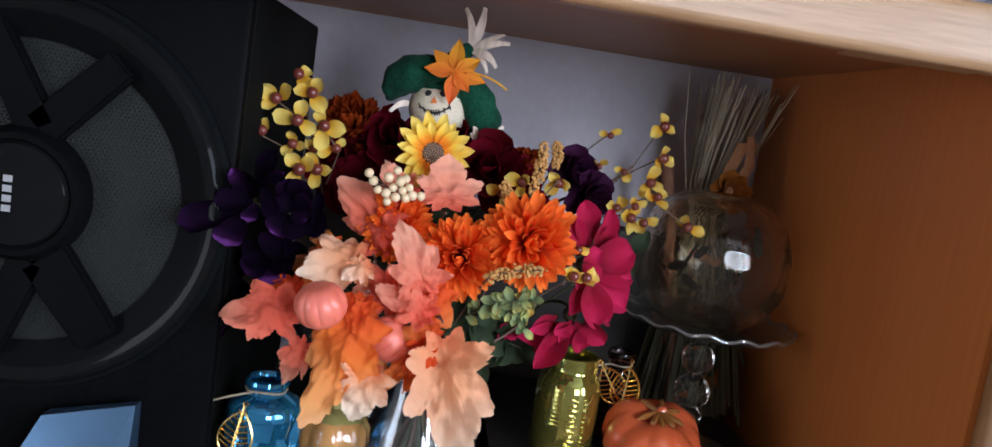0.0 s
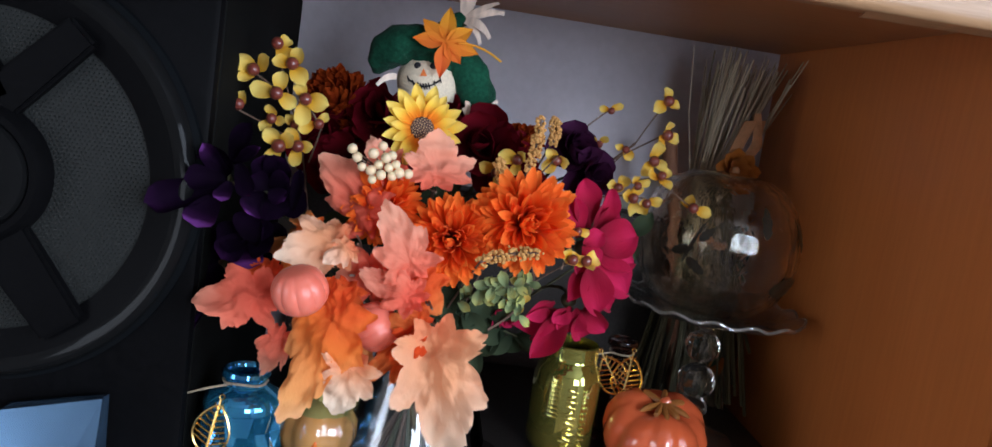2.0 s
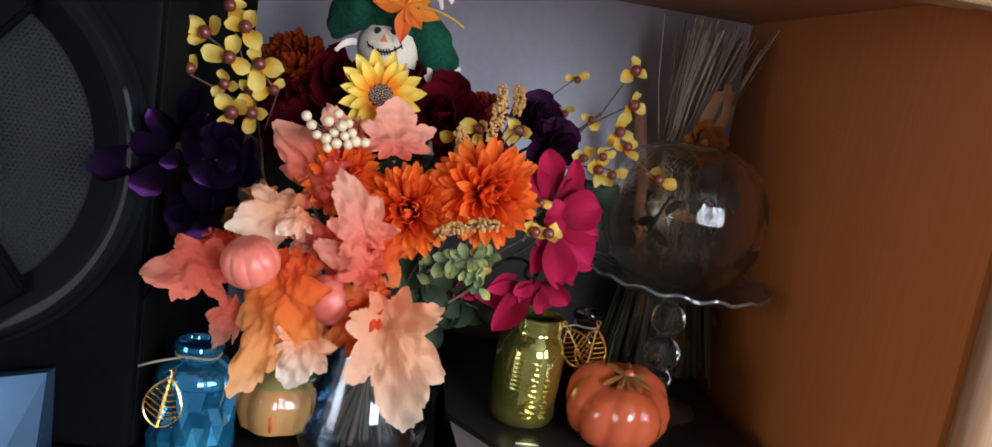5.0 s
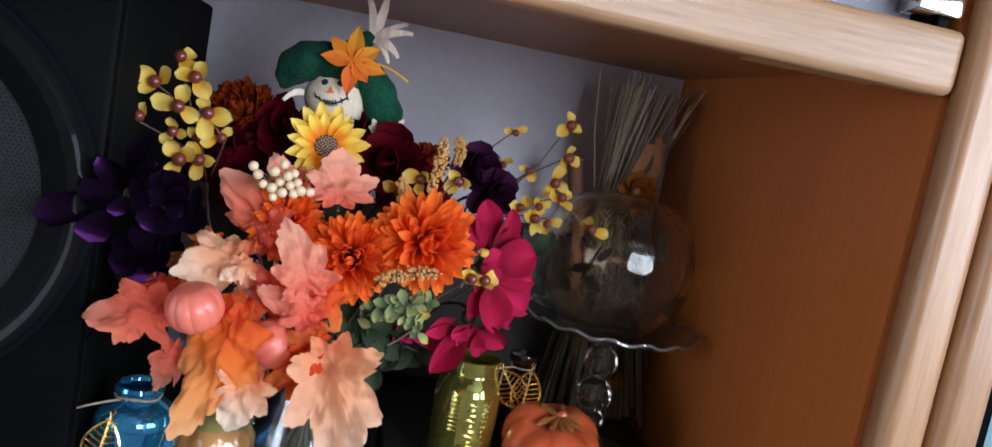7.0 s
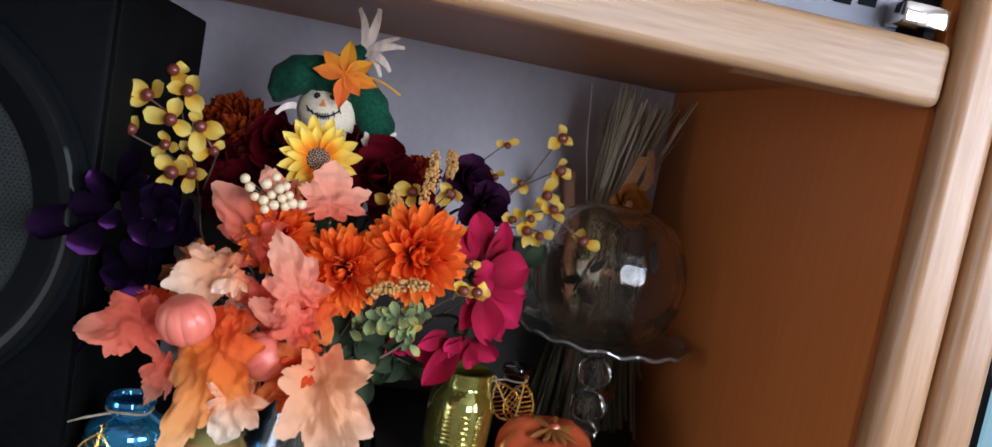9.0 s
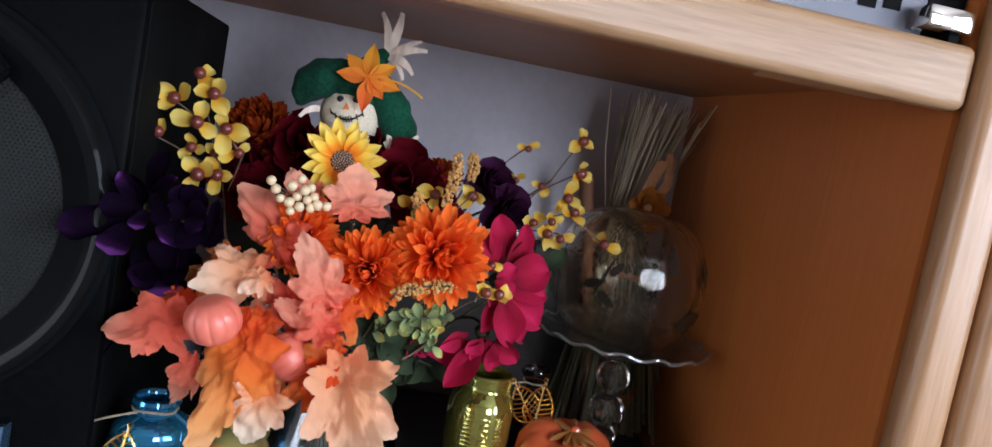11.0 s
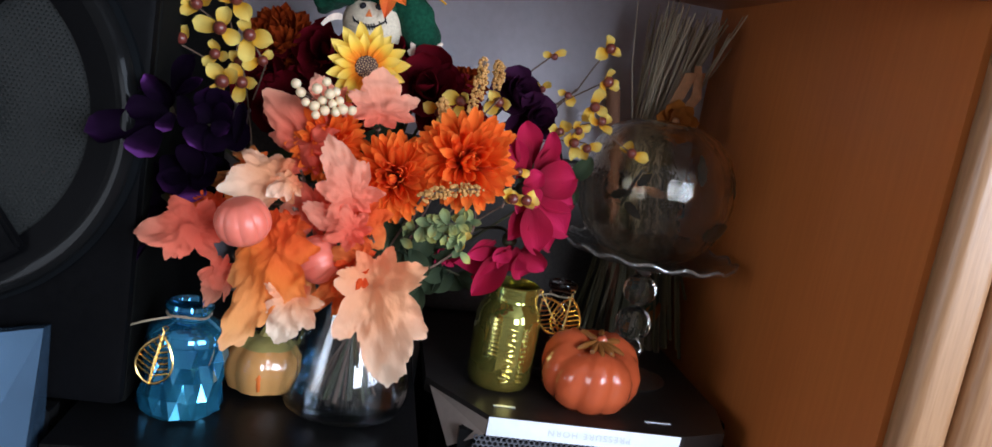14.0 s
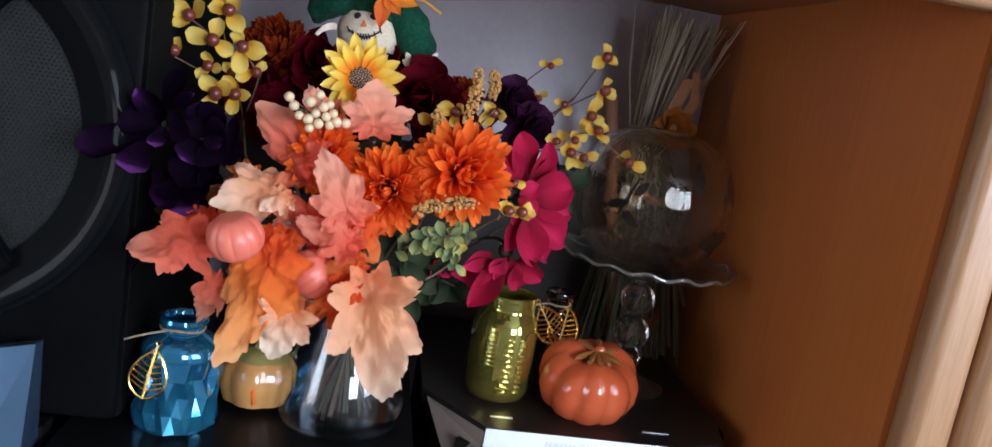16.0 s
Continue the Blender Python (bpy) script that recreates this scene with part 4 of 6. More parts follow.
ROUND_WINE = [petal("rose_petal", 0.036, 0.036, WINE_PETAL, 0.22, 0.25 + 0.12 * k, 0.5, wave=0.06, nu=8, nv=6, belly=0.68) for k in range(2)]
SUN_RAY = [petal("ray_petal", 0.033, 0.013, SUN_PETAL, 0.10, 0.02 + 0.06 * k, 0.7, nu=7, nv=4, belly=0.5, fold=0.12) for k in range(2)]
ORCHID = [petal("orchid_petal", 0.0185, 0.0145 - 0.001 * k, YELLOW_PETAL, 0.25, -0.15 + 0.28 * k, 0.55, nu=7, nv=4, belly=0.62, wave=0.10) for k in range(3)]
SPRIG = [petal("leaflet", 0.0150, 0.0088, GREEN_LEAF, 0.15, 0.15, 0.7, nu=5, nv=4, belly=0.6, fold=0.1)]
BROAD = [petal("leaf_blade", 0.045, 0.028, DARK_LEAF, 0.1, -0.15, 0.6, nu=7, nv=4, belly=0.5, fold=0.15, wave=0.05)]
BERRY = None


def chrysanthemum(place, normal, r, label, outer=MUM_OUT, inner=MUM_IN):
    ob = thing("chrysanthemum", place, label, "flower", "flowers of the bouquet")
    k = r / 0.046
    n = Vector(normal).normalized()
    u = n.orthogonal().normalized()
    v = n.cross(u)
    total = 165
    for i in range(total):
        h = 1 - (i + 0.5) / total * 1.42
        e = math.asin(max(-0.7, min(1, h + rng.uniform(-0.13, 0.13)))) * 0.93
        a = i * 2.39996 + rng.uniform(-0.35, 0.35)
        rad = u * C(a) + v * S(a)
        tip, up = rad * C(e) + n * S(e), n * C(e) - rad * S(e)
        up = (up + tip.cross(up) * rng.uniform(-0.55, 0.55)).normalized()
        part("petal", rng.choice(inner if i < 30 else outer), None, ob, m=facing((rad * 0.004 + n * 0.004) * k, up, tip, k * rng.uniform(0.95, 1.24)))
    part("flower_base", ball(0.009 * k, tuple(-n * 0.004), 10, 6), STEM_GREEN, ob)
    stem_down(ob, Vector(place) - n * 0.008, -n)
    return ob


def dahlia(place, normal, r, label, counts=((7, 0, 1.0), (6, 22, 0.88), (4, 48, 0.62))):
    ob = thing("dahlia", place, label, "flower", "flowers of the bouquet")
    k = r / 0.05
    n = Vector(normal).normalized()
    for i, (count, elev, s) in enumerate(counts):
        ring_of_petals(ob, DAHLIA, count, n, 0.004 * k, elev, s * k, rng.random(), 17, 0.003 * i * k)
    part("flower_base", ball(0.008 * k, tuple(-n * 0.003), 10, 6), STEM_GREEN, ob)
    stem_down(ob, Vector(place) - n * 0.006, -n)
    return ob


def silk_rose(place, normal, r, meshes, name, label):
    ob = thing(name, place, label, "flower", "flowers of the bouquet")
    k = r / 0.036
    n = Vector(normal).normalized()
    for i, (count, elev, s) in enumerate(((5, -6, 1.05), (4, 24, 0.95), (3, 52, 0.75), (2, 72, 0.5))):
        ring_of_petals(ob, meshes, count, n, 0.004 * k, elev, s * k, rng.random(), 21, 0.003 * i * k)
    part("flower_base", ball(0.006 * k, tuple(-n * 0.003), 8, 6), STEM_GREEN, ob)
    stem_down(ob, Vector(place) - n * 0.005, -n)
    return ob


def open_flower(name, place, petals, meshes, normal, label):
    """A wide open silk flower; petals: base, tip and width of each."""
    ob = thing(name, place, label, "flower", "flowers of the bouquet")
    o, n = Vector(place), Vector(normal).normalized()
    for base, tip, width in petals:
        base, tip = Vector(base), Vector(tip)
        me = rng.choice(meshes)
        size = me.vertices[-1].co.y
        out = (tip - o).normalized()
        up = n + out * rng.uniform(-0.35, 0.25) + Vector((rng.uniform(-0.3, 0.3), 0, rng.uniform(-0.3, 0.3)))
        broad = max(v.co.x for v in me.vertices) * 2
        k = (tip - base).length / size
        part("petal", me, None, ob, m=facing(base - o, up, tip - base) @ Matrix.Diagonal((width / broad, k, k, 1)))
    part("flower_base", ball(0.007, tuple(-n * 0.002), 10, 6), STEM_GREEN, ob)
    stem_down(ob, o - n * 0.006, -n)
    return ob


def sunflower(place, normal, r):
    ob = thing("sunflower", place, "yellow silk sunflower with orange inner petals and dark centre", "flower", "flowers of the bouquet")
    k = r / 0.04
    n = Vector(normal).normalized()
    ring_of_petals(ob, SUN_RAY, 15, n, 0.008 * k, 8, 1.0 * k, 0.0, 3, 0)
    ring_of_petals(ob, SUN_RAY, 13, n, 0.006 * k, 16, 0.85 * k, 0.5, 4, 0.002)
    disc = part("disc", lathe([(0.0, 0.004), (0.006, 0.0045), (0.010, 0.003), (0.0115, 0.0)], 24), SEED, ob, "dark seeded disc", m=facing(n * 0.003, n, (0, 0, 1), k))
    bm = bmesh.new()
    for i in range(60):
        a, q = i * 2.39996, 0.0105 * math.sqrt((i + 0.5) / 60)
        ball(0.0009, (q * C(a), q * S(a), 0.0048 - q * 0.15), 5, 4, bm)
    tagged(part("seed_tips", bm, SEED_PALE, disc), kind="stuff")
    stem_down(ob, Vector(place) - n * 0.004, -n)
    return ob


def maple_mesh(name, mat, seed, droop=0.25, size=0.075):
    """A five-lobed leaf with toothed edges; base at the origin, middle lobe along +y, about size long."""
    r0 = random.Random(seed)
    lobes = [(90, 1.0, 40), (90 - 50 + r0.uniform(-8, 8), r0.uniform(0.62, 0.80), 34), (90 + 50 + r0.uniform(-8, 8), r0.uniform(0.62, 0.80), 34), (90 - 104, 0.55, 36), (90 + 104, 0.55, 36), (90 - 150, 0.42, 34), (90 + 150, 0.42, 34)]
    nth, nr = 200, 16
    fold = r0.uniform(-0.25, 0.35)
    ph = [r0.uniform(0, 6.28) for _ in range(6)]
    verts, faces = [(0, 0.30 * size, 0)], []
    edge = []
    for i in range(nth):
        th = 360 * i / nth
        best = 0.27
        for a, l, w in lobes:
            d = abs((th - a + 180) % 360 - 180) / w
            best = max(best, l * (0.44 + 0.58 * max(0.0, 1 - d) ** 0.92) if d < 1 else 0.0)
        tooth = (th * 0.062 + 1.1 * math.sin(radians(th) * 3 + ph[0]) + 0.5 * math.sin(radians(th) * 8 + ph[3])) % 1
        edge.append(best * (1 + 0.11 * (tooth ** 0.6 - 0.5) * (0.8 + 0.6 * math.sin(radians(th) * 5 + ph[2])) + 0.05 * noise.noise(Vector((th * 0.11, seed, 0))) + r0.uniform(-0.015, 0.015)) * 0.72)
    for k in range(1, nr + 1):
        f = k / nr
        for i in range(nth):
            th = 2 * math.pi * i / nth
            e = edge[i] * f * size * (1 if f < 1 else 1.0)
            x, y = e * C(th), 0.30 * size + e * S(th)
            rr = math.hypot(x, y - 0.3 * size) / size
            z = -droop * size * rr * rr
            for a, l, w in lobes[:5]:
                d = abs((math.degrees(th) - a + 180) % 360 - 180) / w
                z -= 0.018 * size * f * math.exp(-(d * 3.5) ** 2)
            z += fold * abs(x) + 0.10 * size * f * math.sin(3 * th + ph[1]) * rr * 1.6 + 0.03 * size * f * f * math.sin(7 * th + ph[4])
            q = Vector((x / size, y / size, seed * 0.37))
            z += size * (0.20 * noise.noise(q * 2.6) + 0.085 * noise.noise(q * 6.5) + 0.035 * noise.noise(q * 14) + 0.012 * noise.noise(q * 30))
            verts.append((x, y, z))
    for i in range(nth):
        j = (i + 1) % nth
        faces.append((0, 1 + i, 1 + j))
        for k in range(nr - 1):
            a, b = 1 + k * nth, 1 + (k + 1) * nth
            faces.append((a + i, b + i, b + j, a + j))
    me = bpy.data.meshes.new(name)
    me.from_pydata(verts, [], faces)
    me.polygons.foreach_set("use_smooth", [True] * len(faces))
    me.materials.append(mat)
    return me


def maple_spray(place, leaves, label):
    """leaves: base, tip, normal, kind of cloth, droop, breadth; one stem, one short stalk to each leaf."""
    ob = thing("maple_spray", place, label, "maple leaves", "leaves of the bouquet")
    o = Vector(place)
    for i, (base, tip, normal, kind, droop, wide) in enumerate(leaves):
        base, tip = Vector(base), Vector(tip)
        size = (tip - base).length
        me = maple_mesh("maple_leaf", MAPLE[kind], 31 * i + round(1000 * abs(base.x)), droop)
        m = facing(base - o, normal, tip - base, size / 0.082) @ Matrix.Diagonal((wide * 1.16, 1, 1, 1))
        leaf = part("maple_leaf", me, None, ob, m=m)
        part("stalk", tube(bend(base - o + Vector((0, 0.002, 0)), Vector((0, 0.035, 0)), (0, 0.020, 0), 6), 0.0010, 5), STEM_BROWN, ob)
    stem_down(ob, o + Vector((0, 0.035, 0)), (0, 1, -0.6), 0.0018, STEM_BROWN)
    return ob


def orchid_spray(name, place, joints, blossoms, label, way=(0, 0.4, -1)):
    """Thin brown twigs through joints; each blossom is three yellow petals round a brown berry."""
    global BERRY
    ob = thing(name, place, label, "flower spray", "flower sprays of the bouquet")
    o = Vector(place)
    for pts in joints:
        a = [Vector(p) - o for p in pts]
        part("twig", tube([a[0]] + [a[i].lerp(a[i + 1], t) + Vector((0, 0.003 * math.sin(t * 3.1), 0)) for i in range(len(a) - 1) for t in (0.33, 0.66, 1)], 0.0008, 5), STEM_BROWN, ob)
    for at_, normal, size, n in blossoms:
        n_ = Vector(normal).normalized()
        p = Vector(at_) - o
        if BERRY is None:
            berry = part("blossom", ball(0.0045, (0, 0, 0), 12, 8), BERRY_RED, ob, "brown berry with yellow petals")
            BERRY = berry.data
        else:
            berry = part("blossom", BERRY, None, ob, "brown berry with yellow petals")
        berry.matrix_basis = Matrix.Translation(p + n_ * 0.0045) @ Matrix.Diagonal((size, size, size, 1))
        u = n_.orthogonal().normalized()
        v = n_.cross(u)
        ph = rng.uniform(0, 6.28)
        for i in range(n):
            a = ph + 2 * math.pi * i / 3 + rng.uniform(-0.45, 0.45)
            e = radians(rng.uniform(-25, 45))
            rad = u * C(a) + v * S(a)
            part("petal", rng.choice(ORCHID), None, berry, m=berry.matrix_basis.inverted() @ facing(p + rad * 0.001, n_ * C(e) - rad * S(e), rad * C(e) + n_ * S(e), size * rng.uniform(0.62, 0.95)))
    stem_down(ob, o, way, 0.0012, STEM_BROWN)
    return ob


def millet(place, tip, label="golden millet spike with small seeds"):
    ob = thing("millet_spike", place, label, "seed spike", "seed spikes of the bouquet")
    d = Vector(tip) - Vector(place)
    sag = d.orthogonal().normalized() * 0.003
    pts = bend((0, 0, 0), d, sag, 9)
    part("spine", tube(pts, 0.0012, 5), STEM_BROWN, ob)
    bm = bmesh.new()
    for i in range(150):
        t = rng.random()
        p = pts[min(7, int(t * 8))].lerp(pts[min(8, int(t * 8) + 1)], (t * 8) % 1)
        r = 0.0062 * (0.55 + 0.45 * math.sin(math.pi * (0.12 + 0.8 * t)))
        off = Vector((rng.gauss(0, 1), rng.gauss(0, 1), rng.gauss(0, 1))).normalized() * r * rng.uniform(0.6, 1)
        bmesh.ops.create_icosphere(bm, subdivisions=1, radius=rng.uniform(0.0011, 0.0019), matrix=Matrix.Translation(p + off))
    tagged(part("seed_head", bm, MILLET, ob, "golden seeds"), kind="stuff")
    stem_down(ob, place, (0, 1, -0.3), 0.001, STEM_BROWN)
    return ob


def cream_berries(place, spots):
    ob = thing("berry_cluster", place, "cluster of small cream coloured berries on twigs", "berries", "berries of the bouquet")
    o = Vector(place)
    for p, r in spots:
        q = Vector(p) - o
        b = part("berry", ball(r * 0.88, (0, 0, 0), 14, 10), CREAM, ob, m=Matrix.Translation(q))
        part("twig", tube(bend(q, (0.004, 0.02, -0.01), (0, 0.004, 0), 5), 0.0006, 4), STEM_BROWN, ob)
    stem_down(ob, o + Vector((0.004, 0.02, -0.01)), (0, 1, -0.5), 0.0011, STEM_BROWN)
    return ob


def pumpkin_pick(place, axis, r):
    ob = thing("pumpkin_pick", place, "small salmon pink ribbed artificial pumpkin on a pick", "pumpkin", "small pumpkins of the bouquet")
    prof = [(r * C(radians(d)) ** 0.8 if abs(d) < 89 else 0.0, r * 0.86 * S(radians(d)) - (0.10 * r * (abs(d) - 60) / 30 if d > 60 else 0)) for d in (-90, -75, -60, -45, -30, -15, 0, 15, 30, 45, 60, 75, 90)]
    part("body", lathe(prof, 80, lambda a, z: 1 - 0.06 * (1 - abs(math.sin(a * 5)) ** 0.6)), PINK_GOURD, ob, m=facing((0, 0, 0), axis, (0.3, 0.2, 1)))
    stem_down(ob, Vector(place) + Vector((0, r * 0.8, 0)), (0, 1, -0.2), 0.0013, STEM_BROWN)
    return ob


def leaf_sprig(place, pts, n, meshes, label, scale=1.0, spread=0.012):
    ob = thing("leaf_sprig", place, label, "leaf sprig", "greenery of the bouquet")
    o = Vector(place)
    a = [Vector(p) - o for p in pts]
    part("twig", tube(a, 0.0010, 5), STEM_GREEN, ob)
    for i in range(n):
        t = (i + 0.5) / n * (len(a) - 1)
        p = a[int(t)].lerp(a[min(len(a) - 1, int(t) + 1)], t % 1)
        d = (a[min(len(a) - 1, int(t) + 1)] - a[int(t)]).normalized()
        side = Vector((rng.uniform(-1, 1), rng.uniform(-0.9, 0.3), rng.uniform(-1, 1))).normalized()
        tip = (d * 0.4 + side).normalized()
        part("leaflet", rng.choice(meshes), None, ob, m=facing(p, Vector((rng.uniform(-0.5, 0.5), -1, rng.uniform(-0.2, 0.8))), tip, scale * rng.uniform(0.8, 1.2)))
    stem_down(ob, o, (0, 1, -0.4), 0.0012)
    return ob

# ---- the bouquet ----
chrysanthemum((0.036, 0.672, 1.130), (-0.15, -1, 0.1), 0.0440, "bright orange silk chrysanthemum with layered petals")
chrysanthemum((0.089, 0.672, 1.150), (0.15, -1, 0.25), 0.0520, "bright orange silk chrysanthemum with layered petals")
chrysanthemum((-0.020, 0.688, 1.146), (-0.25, -1, 0.2), 0.0400, "bright orange silk chrysanthemum with layered petals")
chrysanthemum((-0.081, 0.820, 1.216), (-0.2, -1, 0.4), 0.0415, "rust red silk chrysanthemum at the back", RUST_OUT, RUST_OUT)
chrysanthemum((-0.051, 0.800, 1.193), (-0.2, -1, 0.2), 0.0285, "rust red silk chrysanthemum at the back", RUST_OUT, RUST_OUT)
chrysanthemum((0.092, 0.790, 1.207), (0.2, -1, 0.4), 0.0238, "rust red silk chrysanthemum at the back", RUST_OUT, RUST_OUT)
dahlia((0.091, 0.740, 1.060), (0, -1, -.3), 0.0176, "small dark red silk blossom", ((6, 10, 1.0), (5, 40, 0.7)))
open_flower("dahlia", (0.1530, 0.7350, 1.1270), [
    ((0.1480, 0.7220, 1.1460), (0.1380, 0.7350, 1.1850), 0.0280),
    ((0.1550, 0.7200, 1.1450), (0.1700, 0.7360, 1.1820), 0.0218),
    ((0.1540, 0.7150, 1.1360), (0.1970, 0.7320, 1.1440), 0.0349),
    ((0.1540, 0.7120, 1.1270), (0.1980, 0.7220, 1.0940), 0.0312),
    ((0.1520, 0.7080, 1.1210), (0.1710, 0.7120, 1.0730), 0.0298),
    ((0.1480, 0.7120, 1.1170), (0.1410, 0.7150, 1.0830), 0.0216),
    ((0.1520, 0.7180, 1.1390), (0.1830, 0.7400, 1.1630), 0.0265),
    ((0.1570, 0.7220, 1.1270), (0.1960, 0.7420, 1.1160), 0.0280),
    ((0.1540, 0.7220, 1.1120), (0.1940, 0.7300, 1.0750), 0.0280),
    ((0.1420, 0.7150, 1.1380), (0.1290, 0.7350, 1.1630), 0.0241),
    ((0.1450, 0.7020, 1.1330), (0.1630, 0.7000, 1.1190), 0.0201),
    ((0.1460, 0.7020, 1.1350), (0.1620, 0.7060, 1.1460), 0.0177),
    ((0.1460, 0.7020, 1.1290), (0.1510, 0.7000, 1.1080), 0.0177),
], DAHLIA, (0.35, -1, 0.1), "magenta silk dahlia with broad pointed petals")
open_flower("dahlia", (0.1470, 0.7280, 1.0790), [
    ((0.1470, 0.7160, 1.0780), (0.1060, 0.7060, 1.0400), 0.0277),
    ((0.1420, 0.7140, 1.0770), (0.1310, 0.7060, 1.0310), 0.0253),
    ((0.1510, 0.7140, 1.0780), (0.1520, 0.7040, 1.0490), 0.0276),
    ((0.1590, 0.7180, 1.0790), (0.1800, 0.7160, 1.0580), 0.0230),
    ((0.1320, 0.7180, 1.0810), (0.1090, 0.7120, 1.0630), 0.0193),
    ((0.1470, 0.7220, 1.0770), (0.1210, 0.7220, 1.0240), 0.0243),
    ((0.1550, 0.7200, 1.0750), (0.1710, 0.7180, 1.0420), 0.0230),
    ((0.1440, 0.7080, 1.0800), (0.1380, 0.7000, 1.0610), 0.0178),
], DAHLIA, (0.0, -1, -0.5), "magenta silk dahlia with drooping petals")
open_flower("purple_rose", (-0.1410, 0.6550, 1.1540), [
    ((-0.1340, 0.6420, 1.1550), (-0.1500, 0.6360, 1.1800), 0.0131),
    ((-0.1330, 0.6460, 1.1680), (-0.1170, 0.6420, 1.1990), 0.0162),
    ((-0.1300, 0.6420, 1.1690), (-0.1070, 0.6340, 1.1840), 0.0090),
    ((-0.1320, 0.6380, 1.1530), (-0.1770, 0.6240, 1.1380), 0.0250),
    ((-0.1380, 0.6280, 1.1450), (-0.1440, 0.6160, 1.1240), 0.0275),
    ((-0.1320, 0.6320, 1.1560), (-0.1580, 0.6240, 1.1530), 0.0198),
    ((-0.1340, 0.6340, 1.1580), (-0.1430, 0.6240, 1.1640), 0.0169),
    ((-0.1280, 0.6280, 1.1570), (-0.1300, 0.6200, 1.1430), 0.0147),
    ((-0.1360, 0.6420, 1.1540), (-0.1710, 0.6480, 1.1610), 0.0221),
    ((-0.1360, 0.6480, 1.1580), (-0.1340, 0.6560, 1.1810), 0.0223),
], ROUND_PURPLE, (-0.3, -1, 0.2), "open dark purple silk rose, lit petal edges painted violet")
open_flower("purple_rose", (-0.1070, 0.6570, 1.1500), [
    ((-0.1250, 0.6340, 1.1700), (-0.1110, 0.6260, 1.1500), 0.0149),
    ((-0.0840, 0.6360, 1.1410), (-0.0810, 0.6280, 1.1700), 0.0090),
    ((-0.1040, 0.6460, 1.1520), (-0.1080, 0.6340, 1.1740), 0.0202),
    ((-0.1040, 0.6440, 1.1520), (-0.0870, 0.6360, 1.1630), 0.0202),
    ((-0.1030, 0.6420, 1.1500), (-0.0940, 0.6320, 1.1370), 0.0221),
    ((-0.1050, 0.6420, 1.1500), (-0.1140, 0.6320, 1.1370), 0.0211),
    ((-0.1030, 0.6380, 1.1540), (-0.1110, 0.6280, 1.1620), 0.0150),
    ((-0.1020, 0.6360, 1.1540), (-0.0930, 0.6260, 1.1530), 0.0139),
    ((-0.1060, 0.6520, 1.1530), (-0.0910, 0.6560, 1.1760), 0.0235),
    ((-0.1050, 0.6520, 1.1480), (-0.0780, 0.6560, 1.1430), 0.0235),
], ROUND_PURPLE, (0.0, -1, 0.2), "open dark purple silk rose, lit petal edges painted violet")
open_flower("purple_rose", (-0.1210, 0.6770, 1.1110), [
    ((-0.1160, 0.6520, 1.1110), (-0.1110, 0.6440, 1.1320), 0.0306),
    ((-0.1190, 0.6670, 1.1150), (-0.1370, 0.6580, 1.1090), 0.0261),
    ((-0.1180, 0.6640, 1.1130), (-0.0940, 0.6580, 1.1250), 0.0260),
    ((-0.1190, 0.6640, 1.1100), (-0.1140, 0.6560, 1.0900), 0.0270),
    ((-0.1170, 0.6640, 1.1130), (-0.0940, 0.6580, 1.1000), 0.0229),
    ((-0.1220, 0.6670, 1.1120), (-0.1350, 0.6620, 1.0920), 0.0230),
], ROUND_PURPLE, (-0.3, -1, 0.2), "open dark purple silk rose, lit petal edges painted violet")
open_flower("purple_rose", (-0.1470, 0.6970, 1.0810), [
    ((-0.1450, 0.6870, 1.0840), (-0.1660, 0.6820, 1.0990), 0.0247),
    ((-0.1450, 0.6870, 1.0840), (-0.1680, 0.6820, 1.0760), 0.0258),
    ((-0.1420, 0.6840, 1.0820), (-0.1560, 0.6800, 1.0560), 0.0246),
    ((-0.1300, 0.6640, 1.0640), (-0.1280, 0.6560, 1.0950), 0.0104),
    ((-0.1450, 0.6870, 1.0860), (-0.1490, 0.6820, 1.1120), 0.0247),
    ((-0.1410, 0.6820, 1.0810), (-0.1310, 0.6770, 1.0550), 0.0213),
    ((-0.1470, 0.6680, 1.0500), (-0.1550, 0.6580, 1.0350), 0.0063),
], ROUND_PURPLE, (-0.3, -1, 0.2), "open dark purple silk rose, lit petal edges painted violet")
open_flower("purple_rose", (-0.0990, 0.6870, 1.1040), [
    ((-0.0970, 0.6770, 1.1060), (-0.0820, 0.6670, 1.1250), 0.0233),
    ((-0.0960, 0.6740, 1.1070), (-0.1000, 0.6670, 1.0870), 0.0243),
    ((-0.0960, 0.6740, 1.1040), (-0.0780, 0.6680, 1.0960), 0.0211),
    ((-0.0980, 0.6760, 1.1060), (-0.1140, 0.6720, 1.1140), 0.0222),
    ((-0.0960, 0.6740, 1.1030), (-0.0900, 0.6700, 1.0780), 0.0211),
], ROUND_PURPLE, (-0.3, -1, 0.2), "open dark purple silk rose, lit petal edges painted violet")

silk_rose((0.141, 0.800, 1.206), (0.2, -1, 0.4), 0.0270, ROUND_PLUM, "plum_rose", "dark plum silk rose at the back")
silk_rose((0.157, 0.790, 1.188), (0.5, -1, 0.1), 0.0260, ROUND_PLUM, "plum_rose", "dark plum silk rose at the back")
silk_rose((0.050, 0.765, 1.199), (0.1, -1, 0.3), 0.0351, ROUND_WINE, "wine_rose", "dark wine red silk rose at the back")
silk_rose((0.072, 0.770, 1.194), (0.3, -1, 0.3), 0.0268, ROUND_WINE, "wine_rose", "dark wine red silk rose at the back")
